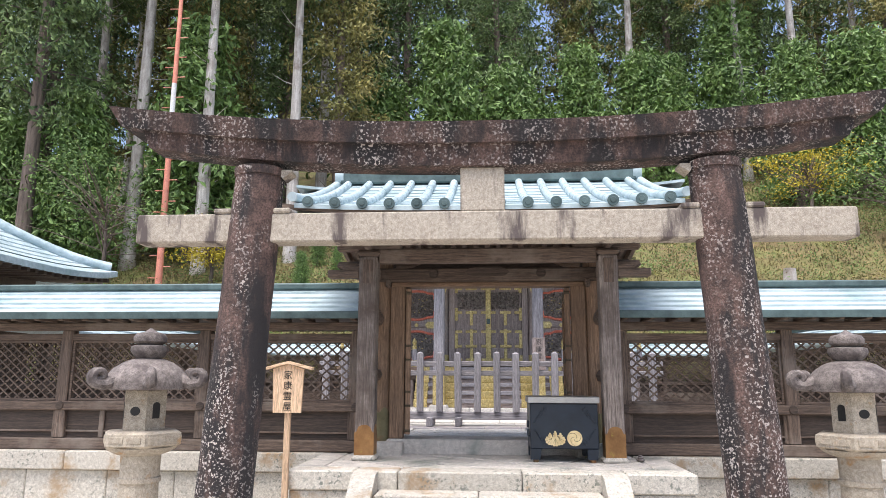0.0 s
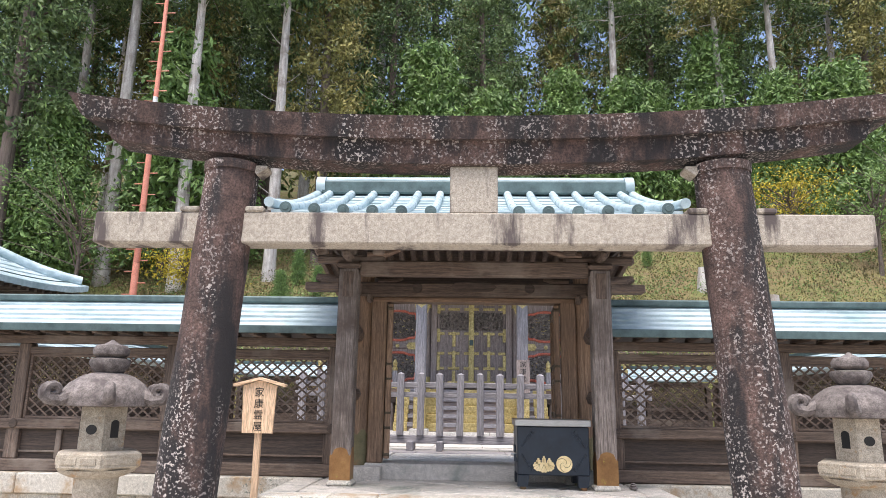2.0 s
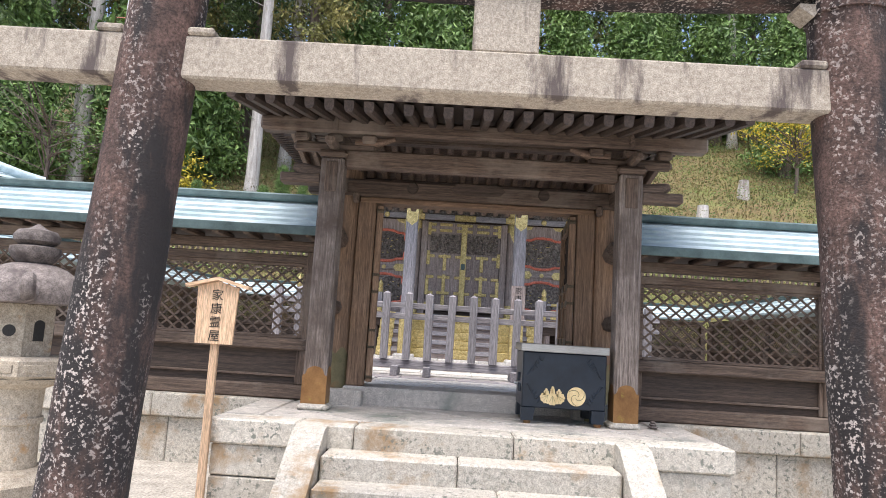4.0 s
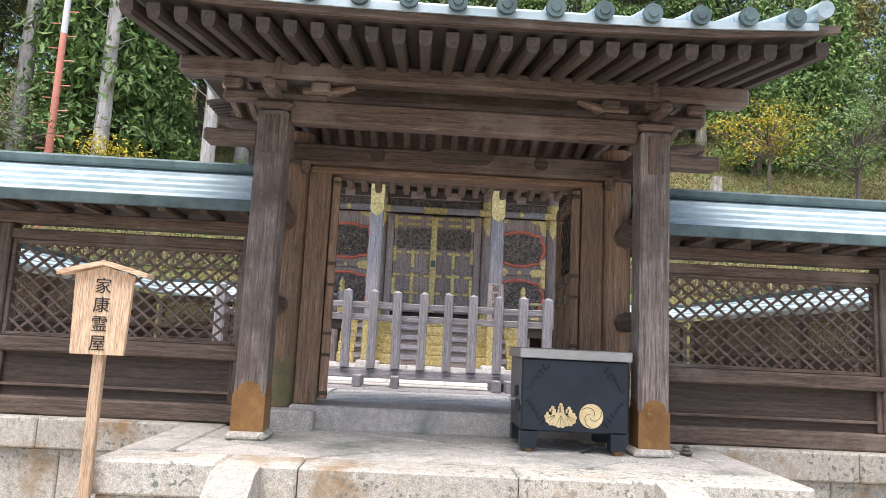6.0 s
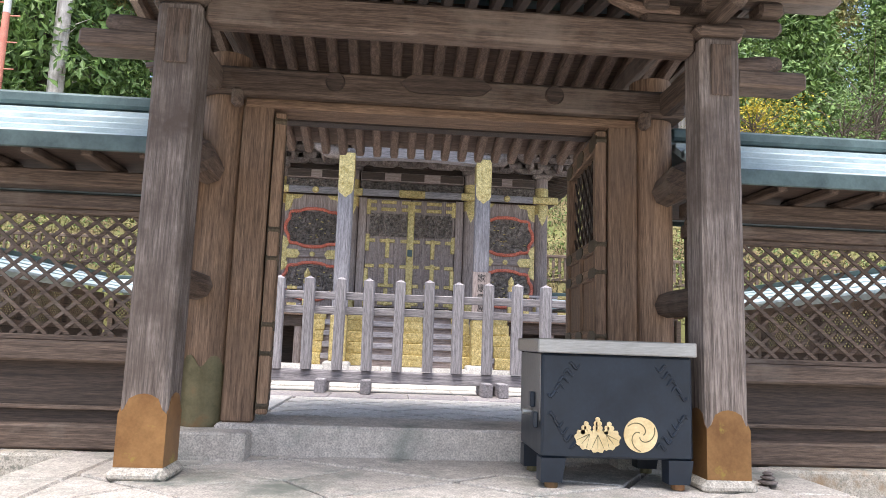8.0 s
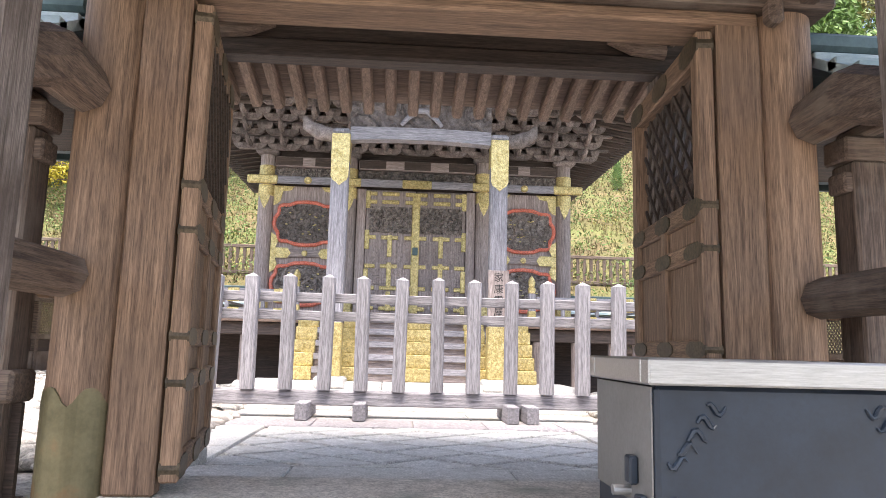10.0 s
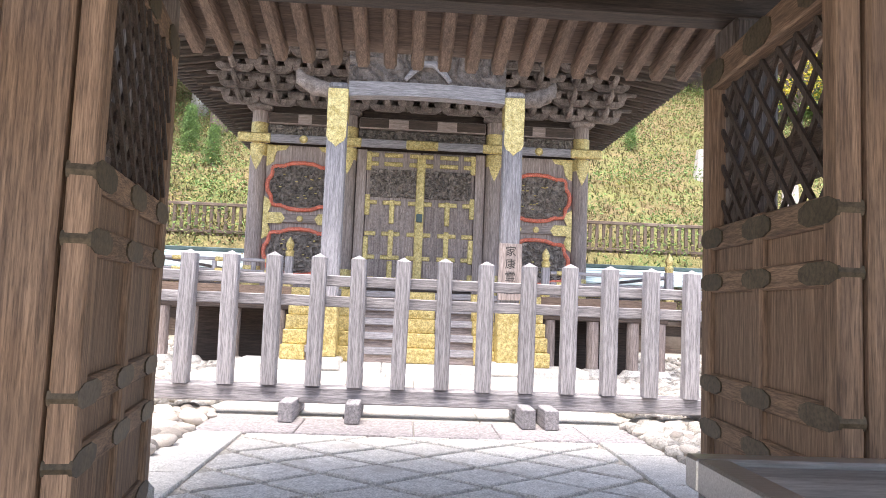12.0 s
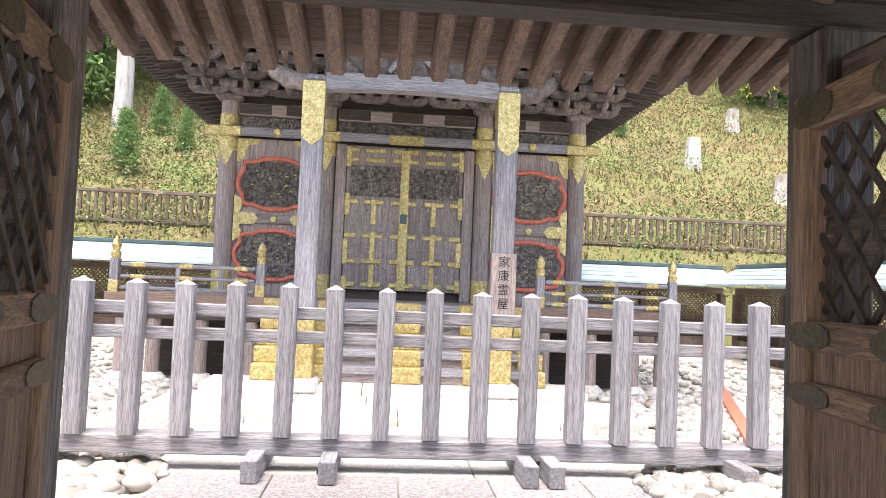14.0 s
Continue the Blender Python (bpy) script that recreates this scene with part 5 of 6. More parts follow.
for i in range(-6, 7):
    for tier in range(2):
        for me, dx in ((arm_mesh, 0), (blocks, -0.2), (blocks, 0.2)):
            o = part(me.name.split(".")[0], me, None, shrine)
            o.matrix_basis = Matrix.Translation((i * 0.27 + dx * 0.5, KY + 0.1 - 0.2 * tier, 5.44 + 0.16 * tier)) @ Matrix.Diagonal((0.6, 1, 1, 1))

# doors
dr = [part("door_leaf", Geo().box(*sorted((s * 0.012, s * 0.90)), WYS - 0.03, WYS + 0.055, 2.22, 4.44, 0.01), SHRINE["z"], shrine, "carved brown door leaf with gilt straps") for s in (-1, 1)]
for s, leaf in ((-1, dr[0]), (1, dr[1])):
    part("carved_panel", relief(*sorted((s * 0.08, s * 0.84)), 3.66, 4.13, WYS - 0.035, 0.045, 0.13, 5 + s, n=(44, 26)), CARVED, leaf, "dark dragon-like scroll relief", True)
    for z0, z1 in ((3.12, 3.52), (2.72, 3.02), (2.30, 2.62)):
        for u0, u1 in ((0.10, 0.42), (0.50, 0.82)):
            part("field", relief(*sorted((s * u0, s * u1)), z0, z1, WYS - 0.034, 0.016, 0.10, z0 + u0, n=(18, 18)), SHRINE["z"], leaf, smooth=True)
    for u in (0.03, 0.46, 0.87):
        for z0, z1 in ((2.25, 2.60), (2.66, 3.12), (3.22, 3.62)) if u == 0.46 else ((2.22, 4.40),) if u == 0.03 else ((2.22, 2.42), (2.6, 3.0), (3.35, 3.7), (4.1, 4.42)):
            part("gilt_strap", Geo().box(s * u - 0.042, s * u + 0.042, WYS - 0.062, WYS - 0.029, z0, z1, 0.012), GOLD, leaf, "gilt strap")
    for z in (2.30, 2.66, 3.05, 3.57, 4.22, 4.37):
        for u0, u1 in ((0.0, 0.20), (0.30, 0.62), (0.70, 0.90)):
            part("gilt_strap", Geo().box(*sorted((s * (u0 + 0.01), s * u1)), WYS - 0.055, WYS - 0.028, z - 0.037, z + 0.037, 0.012), GOLD, leaf)
part("lock", Geo().box(-0.05, 0.05, WYS - 0.10, WYS - 0.062, 3.26, 3.40, 0.012), DARKCOPPER, shrine, "iron padlock")
for s in (-1, 1):
    part("door_frame", Geo().box(*sorted((s * 0.91, s * 1.07)), WYS - 0.06, WYS + 0.05, FLOOR, 4.45, 0.01), SHRINE["z"], shrine)

# deck, balustrade, stairs
part("deck", Geo().box(-3.75, 3.75, 17.05, 18.45, FLOOR - 0.1, FLOOR, 0.01), SHRINE["x"], shrine, "worn veranda deck")
for s in (-1, 1):
    part("side_deck", Geo().box(*sorted((s * 2.8, s * 3.75)), 18.46, 23.4, FLOOR - 0.1, FLOOR, 0.01), SHRINE["y"], shrine)
    part("deck_edge", Geo().box(*sorted((s * 1.75, s * 3.78)), 17.0, 17.048, FLOOR - 0.12, FLOOR + 0.01, 0.008), SOFFIT["x"], shrine, "brown deck edge")
    part("deck_beam", Geo().box(*sorted((s * 1.75, s * 3.7)), 17.1, 17.25, FLOOR - 0.32, FLOOR - 0.12, 0.01), DARKWOOD["x"], shrine)
    for x, y in ((1.95, 17.2), (2.6, 17.2), (3.2, 17.2), (3.6, 17.2), (3.6, 18.6), (3.6, 20.0), (3.6, 21.5), (2.7, 18.5)):
        part("stub_post", Geo().tube([(s * x, y, COURT + 0.12), (s * x, y, FLOOR - 0.1)], [0.09, 0.09], 12), SHRINE["z"], shrine, smooth=True)
        part("pad_stone", Geo().lathe(s * x, y, [(0.19, COURT - 0.02), (0.19, COURT + 0.06), (0.13, COURT + 0.13), (0.10, COURT + 0.14)], 14), PAVING, shrine)
    part("skirt", Geo().box(*sorted((s * 1.75, s * 3.5)), 17.9, 17.95, COURT, FLOOR - 0.1), DARKWOOD["x"], shrine)
    rail = thing("balustrade", (s * 2.9, 17.1, FLOOR), "grey veranda balustrade with gilt finial posts", "railing", group="veranda balustrades")
    for x, y in ((3.69, 17.08), (1.85, 17.08)):
        po = part("rail_post", Geo().box(s * x - 0.055, s * x + 0.055, y - 0.055, y + 0.055, FLOOR, 2.52, 0.01), FENCE["z"], rail)
        part("finial", Geo().lathe(s * x, y, [(0.055, 2.52), (0.062, 2.55), (0.062, 2.60), (0.04, 2.62), (0.055, 2.66), (0.06, 2.70), (0.04, 2.75), (0.008, 2.80)], 16), GOLD, po, "gilt onion finial", True)
        part("gilt_foot", Geo().box(s * x - 0.06, s * x + 0.06, y - 0.06, y + 0.06, FLOOR + 0.002, FLOOR + 0.16, 0.006), GOLD, po)
    for z, h in ((2.42, 0.05), (2.27, 0.04), (2.12, 0.05)):
        part("rail_bar", Geo().box(*sorted((s * 1.92, s * 3.62)), 17.05, 17.11, z, z + h, 0.012), FENCE["x"], rail)
        part("rail_bar", Geo().box(s * 3.66, s * 3.72, 17.15, 23.3, z, z + h, 0.012), FENCE["y"], rail)
        for x in (2.1, 2.8, 3.4):
            part("gilt_mount", Geo().box(s * x - 0.09, s * x + 0.09, 17.043, 17.117, z - 0.006, z + h + 0.006, 0.01), GOLD, rail)
    for x in (2.35, 2.9):
        part("baluster", Geo().box(s * x - 0.03, s * x + 0.03, 17.055, 17.105, 2.17, 2.42, 0.006), FENCE["z"], rail)
for k in range(5):
    y, z = 16.30 + 0.17 * k, COURT + 0.2 + 0.19 * k
    part("stair_tread", Geo().box(-1.74, 1.74, y, y + 0.25, z + 0.10, z + 0.19, 0.01), FENCE["x"], shrine)
    part("stair_riser", Geo().box(-1.70, 1.70, y + 0.05, y + 0.25, z, z + 0.10), SHRINE["x"], shrine)
    for x in (-1.62, 0.0, 1.62, -0.92, 0.92):
        w = 0.25 if x == 0 else 0.16
        part("gilt_stair_mount", Geo().box(x - w, x + w, y - 0.012, y + 0.256, z + 0.005, z + 0.196, 0.012), GOLD, shrine, "gilt chased stair mount")

# name board on a porch column
nb = thing("name_board", (1.17, KY - 0.16, 2.05), "grey weathered name board hung on the porch column", "sign")
part("board", Geo().box(1.17 - 0.15, 1.17 + 0.15, KY - 0.175, KY - 0.140, 2.01, 2.75, 0.006), SHRINE["z"], nb)
for k, ch in enumerate("家康霊屋"):
    letters(ch, 0.145, Matrix.Translation((1.17, KY - 0.1775, 2.64 - 0.165 * k)) @ Matrix.Rotation(radians(90), 4, 'X'), nb, INK)

# roof of the shrine: deep eaves with dark ribbed undersides
def sroof(u, v):
    x, y = 4.35 * u, 19.6 + 4.9 * v
    k = max(abs(u), abs(v))
    return (x, y, 8.0 - 2.1 * (1.3 * k - 0.3 * k * k) + 0.25 * abs(u * v) ** 2)


part("roof", Geo().grid(span(-1, 1, 20), span(-1, 1, 20), sroof, (0, 0, -0.06)), COPPER, shrine, "copper roof")
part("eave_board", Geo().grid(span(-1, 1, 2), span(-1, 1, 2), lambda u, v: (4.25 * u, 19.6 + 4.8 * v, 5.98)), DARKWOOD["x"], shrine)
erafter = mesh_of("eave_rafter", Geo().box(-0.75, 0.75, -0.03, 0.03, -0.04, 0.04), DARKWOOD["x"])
efront = mesh_of("eave_rafter", Geo().box(-0.03, 0.03, -0.7, 0.7, -0.04, 0.04), SOFFIT["y"])
etip = mesh_of("rafter_tip", Geo().box(-0.008, 0.008, -0.032, 0.032, -0.042, 0.042), GOLD)
for s in (-1, 1):
    for k in range(60):
        y = 15.2 + k * 0.16
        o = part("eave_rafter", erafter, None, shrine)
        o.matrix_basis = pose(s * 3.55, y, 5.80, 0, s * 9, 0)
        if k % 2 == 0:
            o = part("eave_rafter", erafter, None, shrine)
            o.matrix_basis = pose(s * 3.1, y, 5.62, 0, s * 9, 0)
for k in range(44):
    o = part("eave_rafter", efront, None, shrine)
    o.matrix_basis = pose(-3.44 + 0.16 * k, 15.55, 5.88, 10, 0, 0)


# ---- rear enclosure ----
def enclosure(name, p, q):
    p, q = Vector((*p, 0)), Vector((*q, 0))
    L, a = (q - p).length, (q - p).normalized()
    w = thing(name, (*((p + q) / 2).xy, COURT), "dark lattice enclosure wall with pale copper roof", "wall", kind="structure")
    ang = math.atan2(a.y, a.x)
    m = Matrix.Translation(p) @ Matrix.Rotation(ang, 4, 'Z')

    def bar(nm, *k, mat=None, label=""):
        part(nm, Geo().box(*k, 0.01, m), mat or GATE["x"], w, label)
    for s in (-1, 1):
        part("roof_sheet", Geo().grid([0, L], span(0, 1, 3), lambda x, k: m @ Vector((x, s * 0.75 * k, 3.02 - 0.40 * k)), (0, 0, -0.05)), COPPER, w, "pale copper roof sheets")
        for j in range(1, 4):
            part("roof_step", Geo().box(0, L, s * 0.75 * j / 4 - 0.02, s * 0.75 * j / 4 + 0.02, 3.02 - 0.1 * j - 0.01, 3.02 - 0.1 * j + 0.014, 0.004, m), COPPER, w)
    bar("ridge_cap", 0, L, -0.08, 0.08, 3.0, 3.09, mat=DARKCOPPER)
    bar("base_wall", 0, L, -0.08, 0.08, COURT - 0.05, 1.35)
    bar("mid_rail", 0, L, -0.09, 0.09, 1.60, 1.72)
    bar("boarding", 0, L, -0.02, 0.02, 1.35, 1.60, mat=DARKWOOD["x"])
    bar("head_beam", 0, L, -0.08, 0.08, 2.40, 2.55)
    n = int(L / 1.9)
    for i in range(n + 1):
        bar("post", i * L / n - 0.07, i * L / n + 0.07, -0.10, 0.10, COURT, 2.40)
    lattice(w, m @ Vector((0, 0.03, 0)), a, L, 1.72, 2.40, 0.10, radians(45), 0.028, 0.014, GATE["x"], False)


enclosure("wall_north", (-8.0, 24.2), (8.0, 24.2))
enclosure("wall_far_west", (-8.0, 9.9), (-8.0, 23.4))
enclosure("wall_far_east", (8.0, 23.4), (8.0, 9.9))

# brown fence along the foot of the hill
hf = thing("hill_fence", (0, 26.3, 3.4), "brown timber fence of thin uprights along the hill foot", "fence")
up = mesh_of("upright", Geo().box(-0.045, 0.045, -0.03, 0.03, 0, 1.05, 0.006), GATE["z"])
for i in range(150):
    x = -15 + 0.2 * i
    o = part("upright", up, None, hf)
    o.matrix_basis = Matrix.Translation((x, 26.3, 3.36))
for z in (4.38, 3.62):
    part("rail", Geo().box(-15.1, 15.1, 26.25, 26.35, z, z + 0.09, 0.01), GATE["x"], hf)


# ---- neighbouring hall ----
hall = thing("side_hall", (-17, 15, COURT), "neighbouring timber hall with upswept pale copper roof", "building")


def hall_roof(u, v):
    k = max(abs(u), abs(v))
    return (-17 + 5.6 * u, 15 + 5.0 * v, 8.45 - 3.8 * (1.35 * k - 0.35 * k * k) + 0.35 * abs(u * v) ** 3)


part("roof", Geo().grid(span(-1, 1, 28), span(-1, 1, 28), hall_roof, (0, 0, -0.16)), COPPER, hall, "upswept copper hip roof")
for s in (-1, 1):
    part("hip_roll", Geo().tube([Vector(hall_roof(t * s, -t)) + Vector((0, 0, 0.08)) for t in span(0.1, 0.97, 12)], [0.16] * 13, 10), COPPER, hall, smooth=True)
for j in range(1, 16):
    k = j / 16
    part("roof_step", Geo().tube([Vector(hall_roof(k * t, -k)) + Vector((0, 0, 0.005)) for t in span(-1, 1, 12)], [0.018] * 13, 6), COPPER, hall)
part("body", Geo().box(-21, -13, 11.4, 18.6, COURT - 0.1, 4.6, 0.05), DARKWOOD["z"], hall)
for k in range(30):
    y = 10.2 + 0.33 * k
    up = 0.25 * abs((y - 15) / 5.0) ** 3
    part("rafter", Geo().box(-13.0, -11.55, y - 0.06, y + 0.06, 4.42 + up, 4.53 + up, 0.01), DARKWOOD["x"], hall)
for s in (1, -1):
    for j in range(1, 16):
        k = j / 16
        part("roof_step", Geo().tube([Vector(hall_roof(k, k * t)) + Vector((0, 0, 0.005)) for t in span(-1, 1, 12)], [0.02] * 13, 6), DARKCOPPER if j == 15 else COPPER, hall) if s > 0 else None
part("hip_roll", Geo().tube([Vector(hall_roof(t, t)) + Vector((0, 0, 0.08)) for t in span(0.1, 0.97, 12)], [0.16] * 13, 10), COPPER, hall, smooth=True)

# red and white mast
mast = thing("mast", (-14.6, 29, hill(-14.6, 29)), "slim red and white mast with climbing pegs", "mast")
mz = hill(-14.6, 29) - 0.2
for k in range(9):
    r = 0.16 - 0.012 * k
    part("mast_section", Geo().tube([(-14.6 + 0.002 * k, 29, mz + 2.6 * k), (-14.6, 29, mz + 2.6 * (k + 1) - 0.01)], [r, r - 0.012], 12), POLERED if k % 4 != 3 else POLEWHITE, mast, smooth=True)
for k in range(40):
    z = mz + 1.2 + 0.5 * k
    s = 1 if k % 2 else -1
    part("peg", Geo().tube([(-14.6, 29, z), (-14.6 + s * 0.5, 28.98, z)], [0.025, 0.025], 5), POLERED, mast)


# ---- trees ----
def leaf_cloud(g, r, c, n, spread, size, droop=0.35):
    """Small folded leaf sprays scattered round c."""
    for _ in range(n):
        p = Vector((r.gauss(0, spread[0]), r.gauss(0, spread[1]), r.gauss(0, spread[2]))) + c
        d = Vector((r.uniform(-1, 1), r.uniform(-1, 1), r.uniform(-1, 0.4) - droop)).normalized()
        s = d.cross(Vector((r.uniform(-1, 1), r.uniform(-1, 1), r.uniform(-0.3, 1)))).normalized()
        L, w = size * r.uniform(0.6, 1.5), size * r.uniform(0.13, 0.28)
        k = len(g.v)
        up = d.cross(s) * w * 0.4
        g.v += [tuple(p), tuple(p + d * L * 0.5 + s * w + up), tuple(p + d * L), tuple(p + d * L * 0.5 - s * w + up)]
        g.f += [(k, k + 1, k + 2), (k, k + 2, k + 3)]


def cedar(seed, height, bare, width, leaf, bark, name="cedar", label="tall cedar with a bare pale trunk and dark green crown", density=1.0):
    r = random.Random(seed)
    t = thing(name, (0, 0, 0), label, "tree", group="hillside trees")
    lean = (r.uniform(-0.3, 0.3), r.uniform(-0.3, 0.3))
    pts = [(lean[0] * k * k + 0.06 * math.sin(5 * k + seed), lean[1] * k * k, height * k - 0.6) for k in span(0, 1, 16)]
    rad = [0.31 * (1 - k) ** 0.65 + 0.03 + 0.08 * max(0, 0.06 - k) / 0.06 for k in span(0, 1, 16)]
    part("trunk", Geo().tube(pts, rad, 14), bark, t, smooth=True)
    limbs, crown = Geo(), Geo()
    n = int(75 * density)
    for i in range(n):
        k = bare + (1 - bare) * (i / n) ** 0.9
        z = height * k
        reach = width * (1.05 - ((k - bare) / (1.02 - bare)) ** 1.4) * r.uniform(0.55, 1.15)
        a = i * 2.4 + r.uniform(-0.4, 0.4)
        d = Vector((math.cos(a), math.sin(a), r.uniform(-0.25, 0.15)))
        p0 = Vector((lean[0] * k * k, lean[1] * k * k, z))
        tip = p0 + d * reach
        limbs.tube([p0, p0 + d * reach * 0.5 + Vector((0, 0, 0.12)), tip], [0.05, 0.03, 0.01], 4, caps=False)
        for q in (0.45, 0.75, 1.0):
            leaf_cloud(crown, r, p0 + d * reach * q, int(52 * r.uniform(0.7, 1.4)), (0.42, 0.42, 0.26), 0.30)
    for i in range(16):
        z, a = height * r.uniform(0.12, bare), r.uniform(0, 6.3)
        L = r.uniform(0.5, 1.6)
        d = Vector((math.cos(a), math.sin(a), r.uniform(-0.2, 0.5)))
        limbs.tube([(0, 0, z), d * L * 0.5 + Vector((0, 0, z)), d * L + Vector((0, 0, z + 0.2))], [0.025, 0.018, 0.006], 4, caps=False)
    tagged(part("limb", limbs, bark, t), kind="stuff")
    part("crown", crown, leaf, t)
    return t


PALE_TRUNKS = [(-22.5, 36), (-18.3, 33), (-28.5, 40), (-10.2, 33.8), (-9.9, 38.5), (-6.5, 46), (-17.3, 46), (10.2, 46), (17.7, 46), (21.5, 46), (28, 50), (-25.5, 45), (-14.4, 32.5)]
DARK_TRUNKS = [(-25.5, 36), (-21.9, 30), (-16.8, 38), (-18.3, 44), (-14.9, 46), (-8.3, 36), (-8.0, 48), (-2.9, 50), (-0.3, 56), (2.4, 52), (9.6, 58), (13.1, 55), (14.5, 52), (19.2, 50), (29.2, 58), (-27.3, 34), (-33.0, 38), (29.3, 48),
               (-12.5, 40), (-5.5, 44), (-22, 42), (-28, 46), (0.8, 45), (6.8, 54), (23, 55), (17, 58), (-10.5, 52), (-20, 52), (34, 54)]
kinds = [cedar(11, 25, 0.60, 2.5, LEAF, BARKPALE), cedar(12, 27, 0.54, 2.7, LEAF, BARKPALE), cedar(14, 24, 0.57, 2.6, LEAFWARM, BARKPALE, label="tall cedar with a bare pale trunk and rust-tipped crown")]
darks = [cedar(21, 25, 0.22, 2.6, LEAF, BARKDARK, label="tall cedar with a brown trunk and dark green crown"), cedar(22, 28, 0.28, 2.9, LEAF, BARKDARK, label="tall cedar with a brown trunk and dark green crown"),
         cedar(23, 23, 0.20, 2.6, LEAFWARM, BARKDARK, label="cedar with a brown trunk and rust-tipped crown")]
young = [cedar(31, 9, 0.08, 1.9, LEAFBRIGHT, BARKDARK, "young_cypress", "young fresh green cypress below the tall cedars", 0.9), cedar(32, 7, 0.05, 1.7, LEAFBRIGHT, BARKDARK, "young_cypress", "young fresh green cypress below the tall cedars", 0.8)]
used = set()


def plant(ob, x, y, scale=1.0):
    m = Matrix.Translation((x, y, hill(x, y))) @ Matrix.Rotation(rng.uniform(0, 6.3), 4, 'Z')
    if ob.name in used:
        ob = copy_thing(ob, m)
    else:
        used.add(ob.name)
        ob.matrix_basis = m
    ob.scale = (scale, scale, scale)


for i, (x, y) in enumerate(PALE_TRUNKS):
    plant(kinds[i % 3], x, y, rng.uniform(0.95, 1.12))
for i, (x, y) in enumerate(DARK_TRUNKS):
    plant(darks[i % 3], x, y, rng.uniform(0.9, 1.15))
for i, (x, y) in enumerate([(-20.3, 31.5), (-24.2, 32), (-15.6, 34), (-13.2, 36), (-2.2, 40), (1.6, 41), (6.2, 43), (11.0, 45), (13.4, 47), (-6.6, 41), (18.3, 40), (22.4, 41), (25.0, 44), (-30, 33), (-1, 46), (4, 50), (17.0, 47), (29, 42)]):
    plant(young[i % 2], x, y, rng.uniform(0.8, 1.5))

for x, y, k in ((-8.2, 29.2, 0.22), (-8.5, 33.0, 0.2), (-7.2, 31.5, 0.16), (-11.4, 30.0, 0.2), (9.0, 35.0, 0.14)):
    plant(young[0], x, y, k)

# broadleaf tree in yellow leaf and green maples
def maple(x, y, h, leaf, label, seed):
    r = random.Random(seed)
    z = hill(x, y)
    t = thing("maple", (x, y, z), label, "tree", group="hillside maples")
    part("trunk", Geo().tube([(x, y, z - 0.3), (x + 0.1, y, z + h * 0.4), (x - 0.1, y + 0.1, z + h * 0.75)], [0.12, 0.08, 0.03], 8), BARKDARK, t, smooth=True)
    crown, limbs = Geo(), Geo()
    for k in range(46):
        a = r.uniform(0, 6.3)
        p0, c = Vector((x, y, z + h * r.uniform(0.3, 0.7))), Vector((x + r.gauss(0, h * 0.28), y + r.gauss(0, h * 0.28), z + h * r.uniform(0.4, 1.0)))
        limbs.tube([p0, (p0 + c) / 2 + Vector((0, 0, 0.1)), c], [0.03, 0.02, 0.006], 4, caps=False)
        leaf_cloud(crown, r, c, 44, (0.5, 0.5, 0.13), 0.16, 0.0)
    tagged(part("limb", limbs, BARKDARK, t), kind="stuff")
    part("crown", crown, leaf, t)


maple(17.2, 36.5, 4.2, LEAFYELLOW, "small maple in bright yellow leaf on the hillside", 3)
maple(19.5, 33.0, 5.5, LEAFBRIGHT, "spreading green maple on the hillside", 4)
maple(-17.3, 29.0, 6.5, LEAFBRIGHT, "spreading green maple on the hillside", 5)
maple(22.5, 35.0, 7.0, LEAFBRIGHT, "spreading green maple on the hillside", 6)
maple(-12.9, 30.5, 2.8, LEAFYELLOW, "small maple in bright yellow leaf on the hillside", 7)

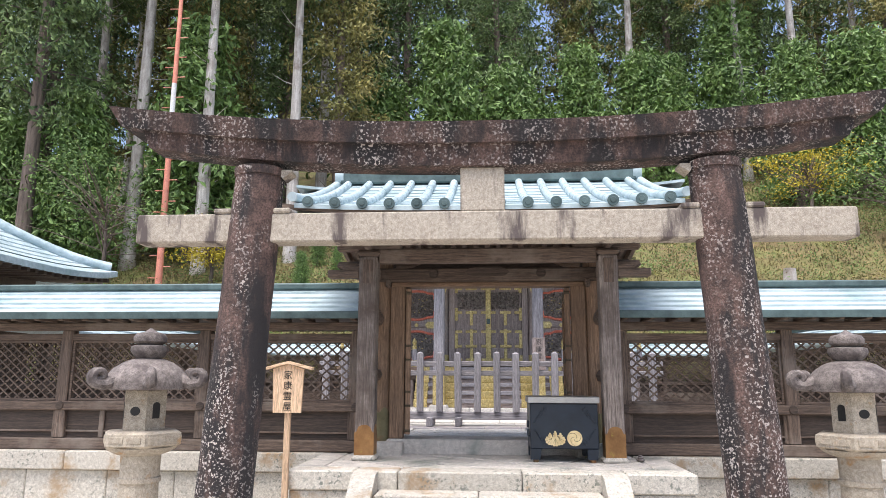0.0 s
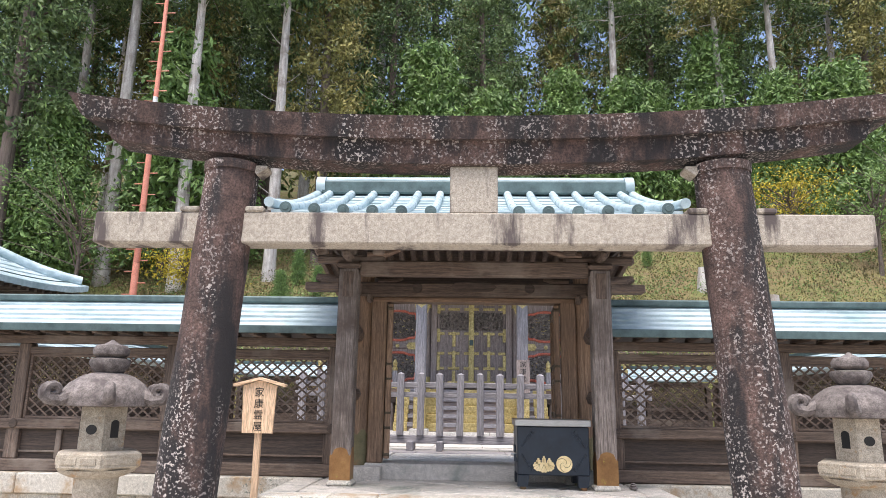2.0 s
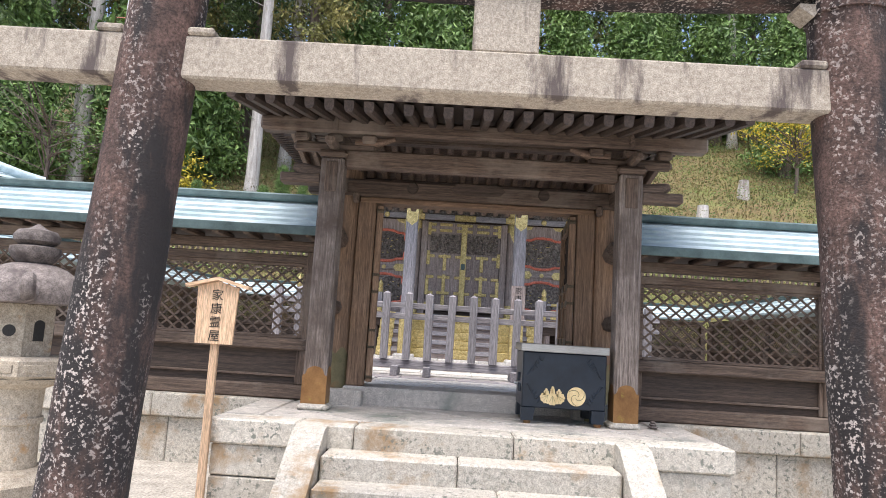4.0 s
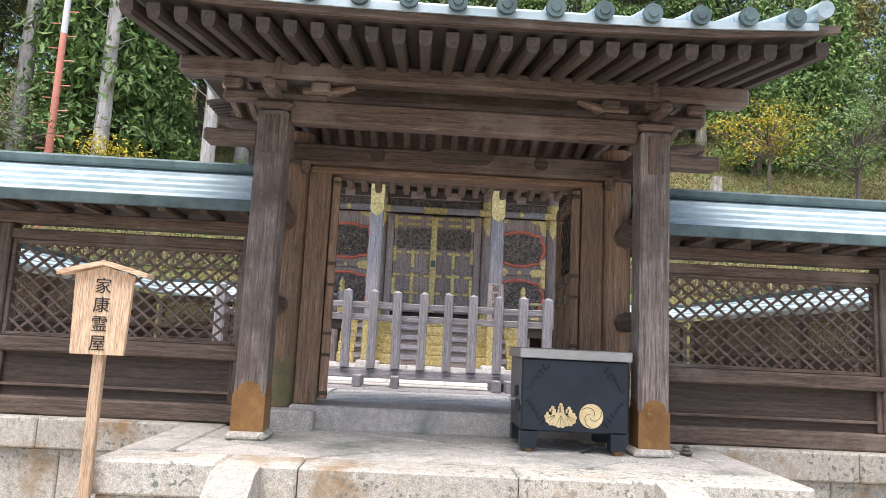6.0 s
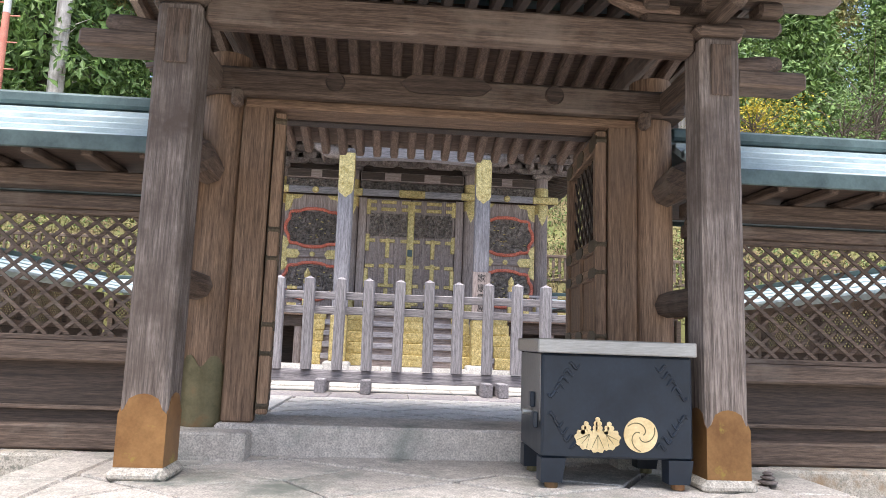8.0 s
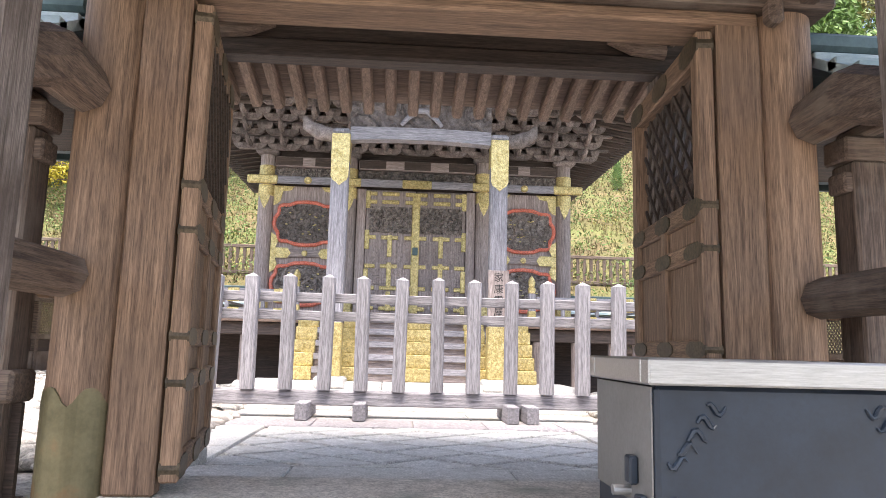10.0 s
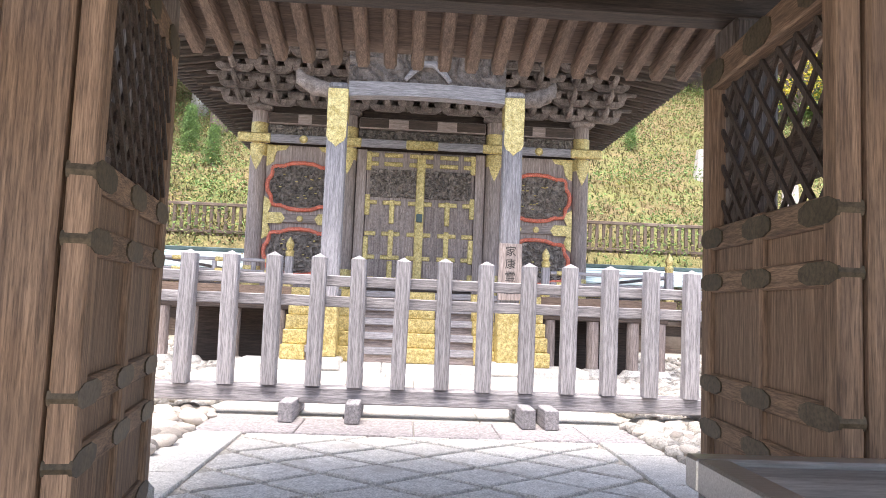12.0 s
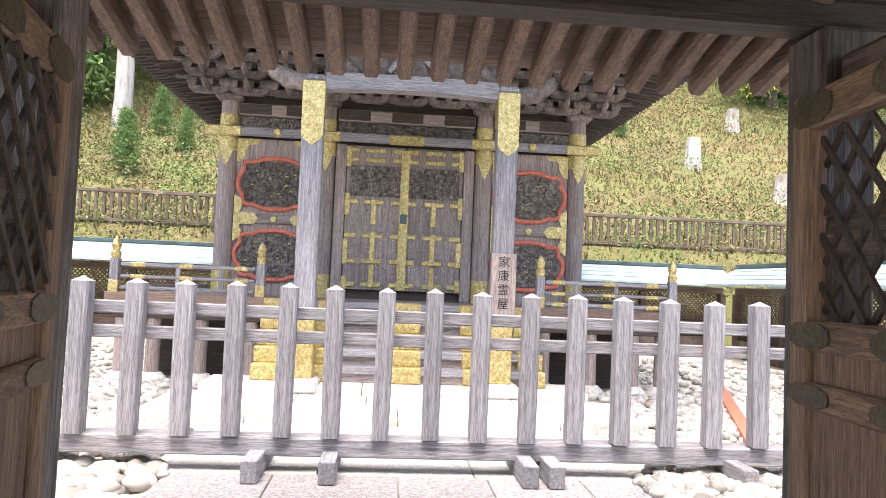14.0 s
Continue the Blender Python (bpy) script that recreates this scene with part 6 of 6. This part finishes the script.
# dense far wood behind the trunks
far = Geo()
r = random.Random(5)
for k in range(2600):
    x, y = r.uniform(-60, 60), r.uniform(50, 75)
    leaf_cloud(far, r, Vector((x, y, hill(x, y) + r.uniform(0.5, 22))), 14, (0.9, 0.9, 0.7), 0.75)
solid("far_wood", far, LEAF, "dense dark conifer wood on the upper slope", "wood", kind="stuff")

# grass, ferns and low shrubs on the slope
blades = Geo()
for k in range(42000):
    x, y = r.uniform(-26, 28), 24.8 + 25.7 * r.random() ** 1.3
    z, h = hill(x, y), r.uniform(0.05, 0.22)
    for _ in range(3):
        a, w = r.uniform(0, 6.3), r.uniform(0.012, 0.03)
        dx, dy = math.cos(a), math.sin(a)
        i = len(blades.v)
        blades.v += [(x - dy * w, y + dx * w, z - 0.05), (x + dy * w, y - dx * w, z - 0.05), (x + dx * h * 0.6, y + dy * h * 0.6, z + h)]
        blades.f.append((i, i + 1, i + 2))
solid("hill_grass", blades, GRASS, "long yellow-green autumn grass covering the slope", "grass", kind="stuff")
for nm, leaf, lab, n, seed in (("hill_shrubs", LEAFBRIGHT, "low green shrubs and ferns scattered over the slope", 1300, 41), ("autumn_shrubs", LEAFWARM, "low rusty autumn shrubs scattered over the slope", 950, 42), ("yellow_shrubs", GRASS, "low yellow-green weeds scattered over the slope", 800, 43)):
    r2, gsh = random.Random(seed), Geo()
    for k in range(n):
        x, y = r2.uniform(-26, 28), 25.2 + 21.6 * r2.random() ** 1.2
        leaf_cloud(gsh, r2, Vector((x, y, hill(x, y) + 0.2)), 64, (0.65, 0.65, 0.16), 0.11, -0.3)
    solid(nm, gsh, leaf, lab, "shrubs", kind="stuff")
for i, (x, y, h) in enumerate(((10.9, 32.3, 1.1), (12.9, 29.8, 0.9), (14.3, 36.0, 0.9))):
    z = hill(x, y)
    solid("tree_stump", Geo().tube([(x, y, z - 0.3), (x, y, z + h * 0.5), (x + 0.03, y, z + h)], [0.36, 0.28, 0.24], 12), BARKPALE, "cut pale grey tree stump on the grassy slope", "stump", group="tree stumps", smooth=True)
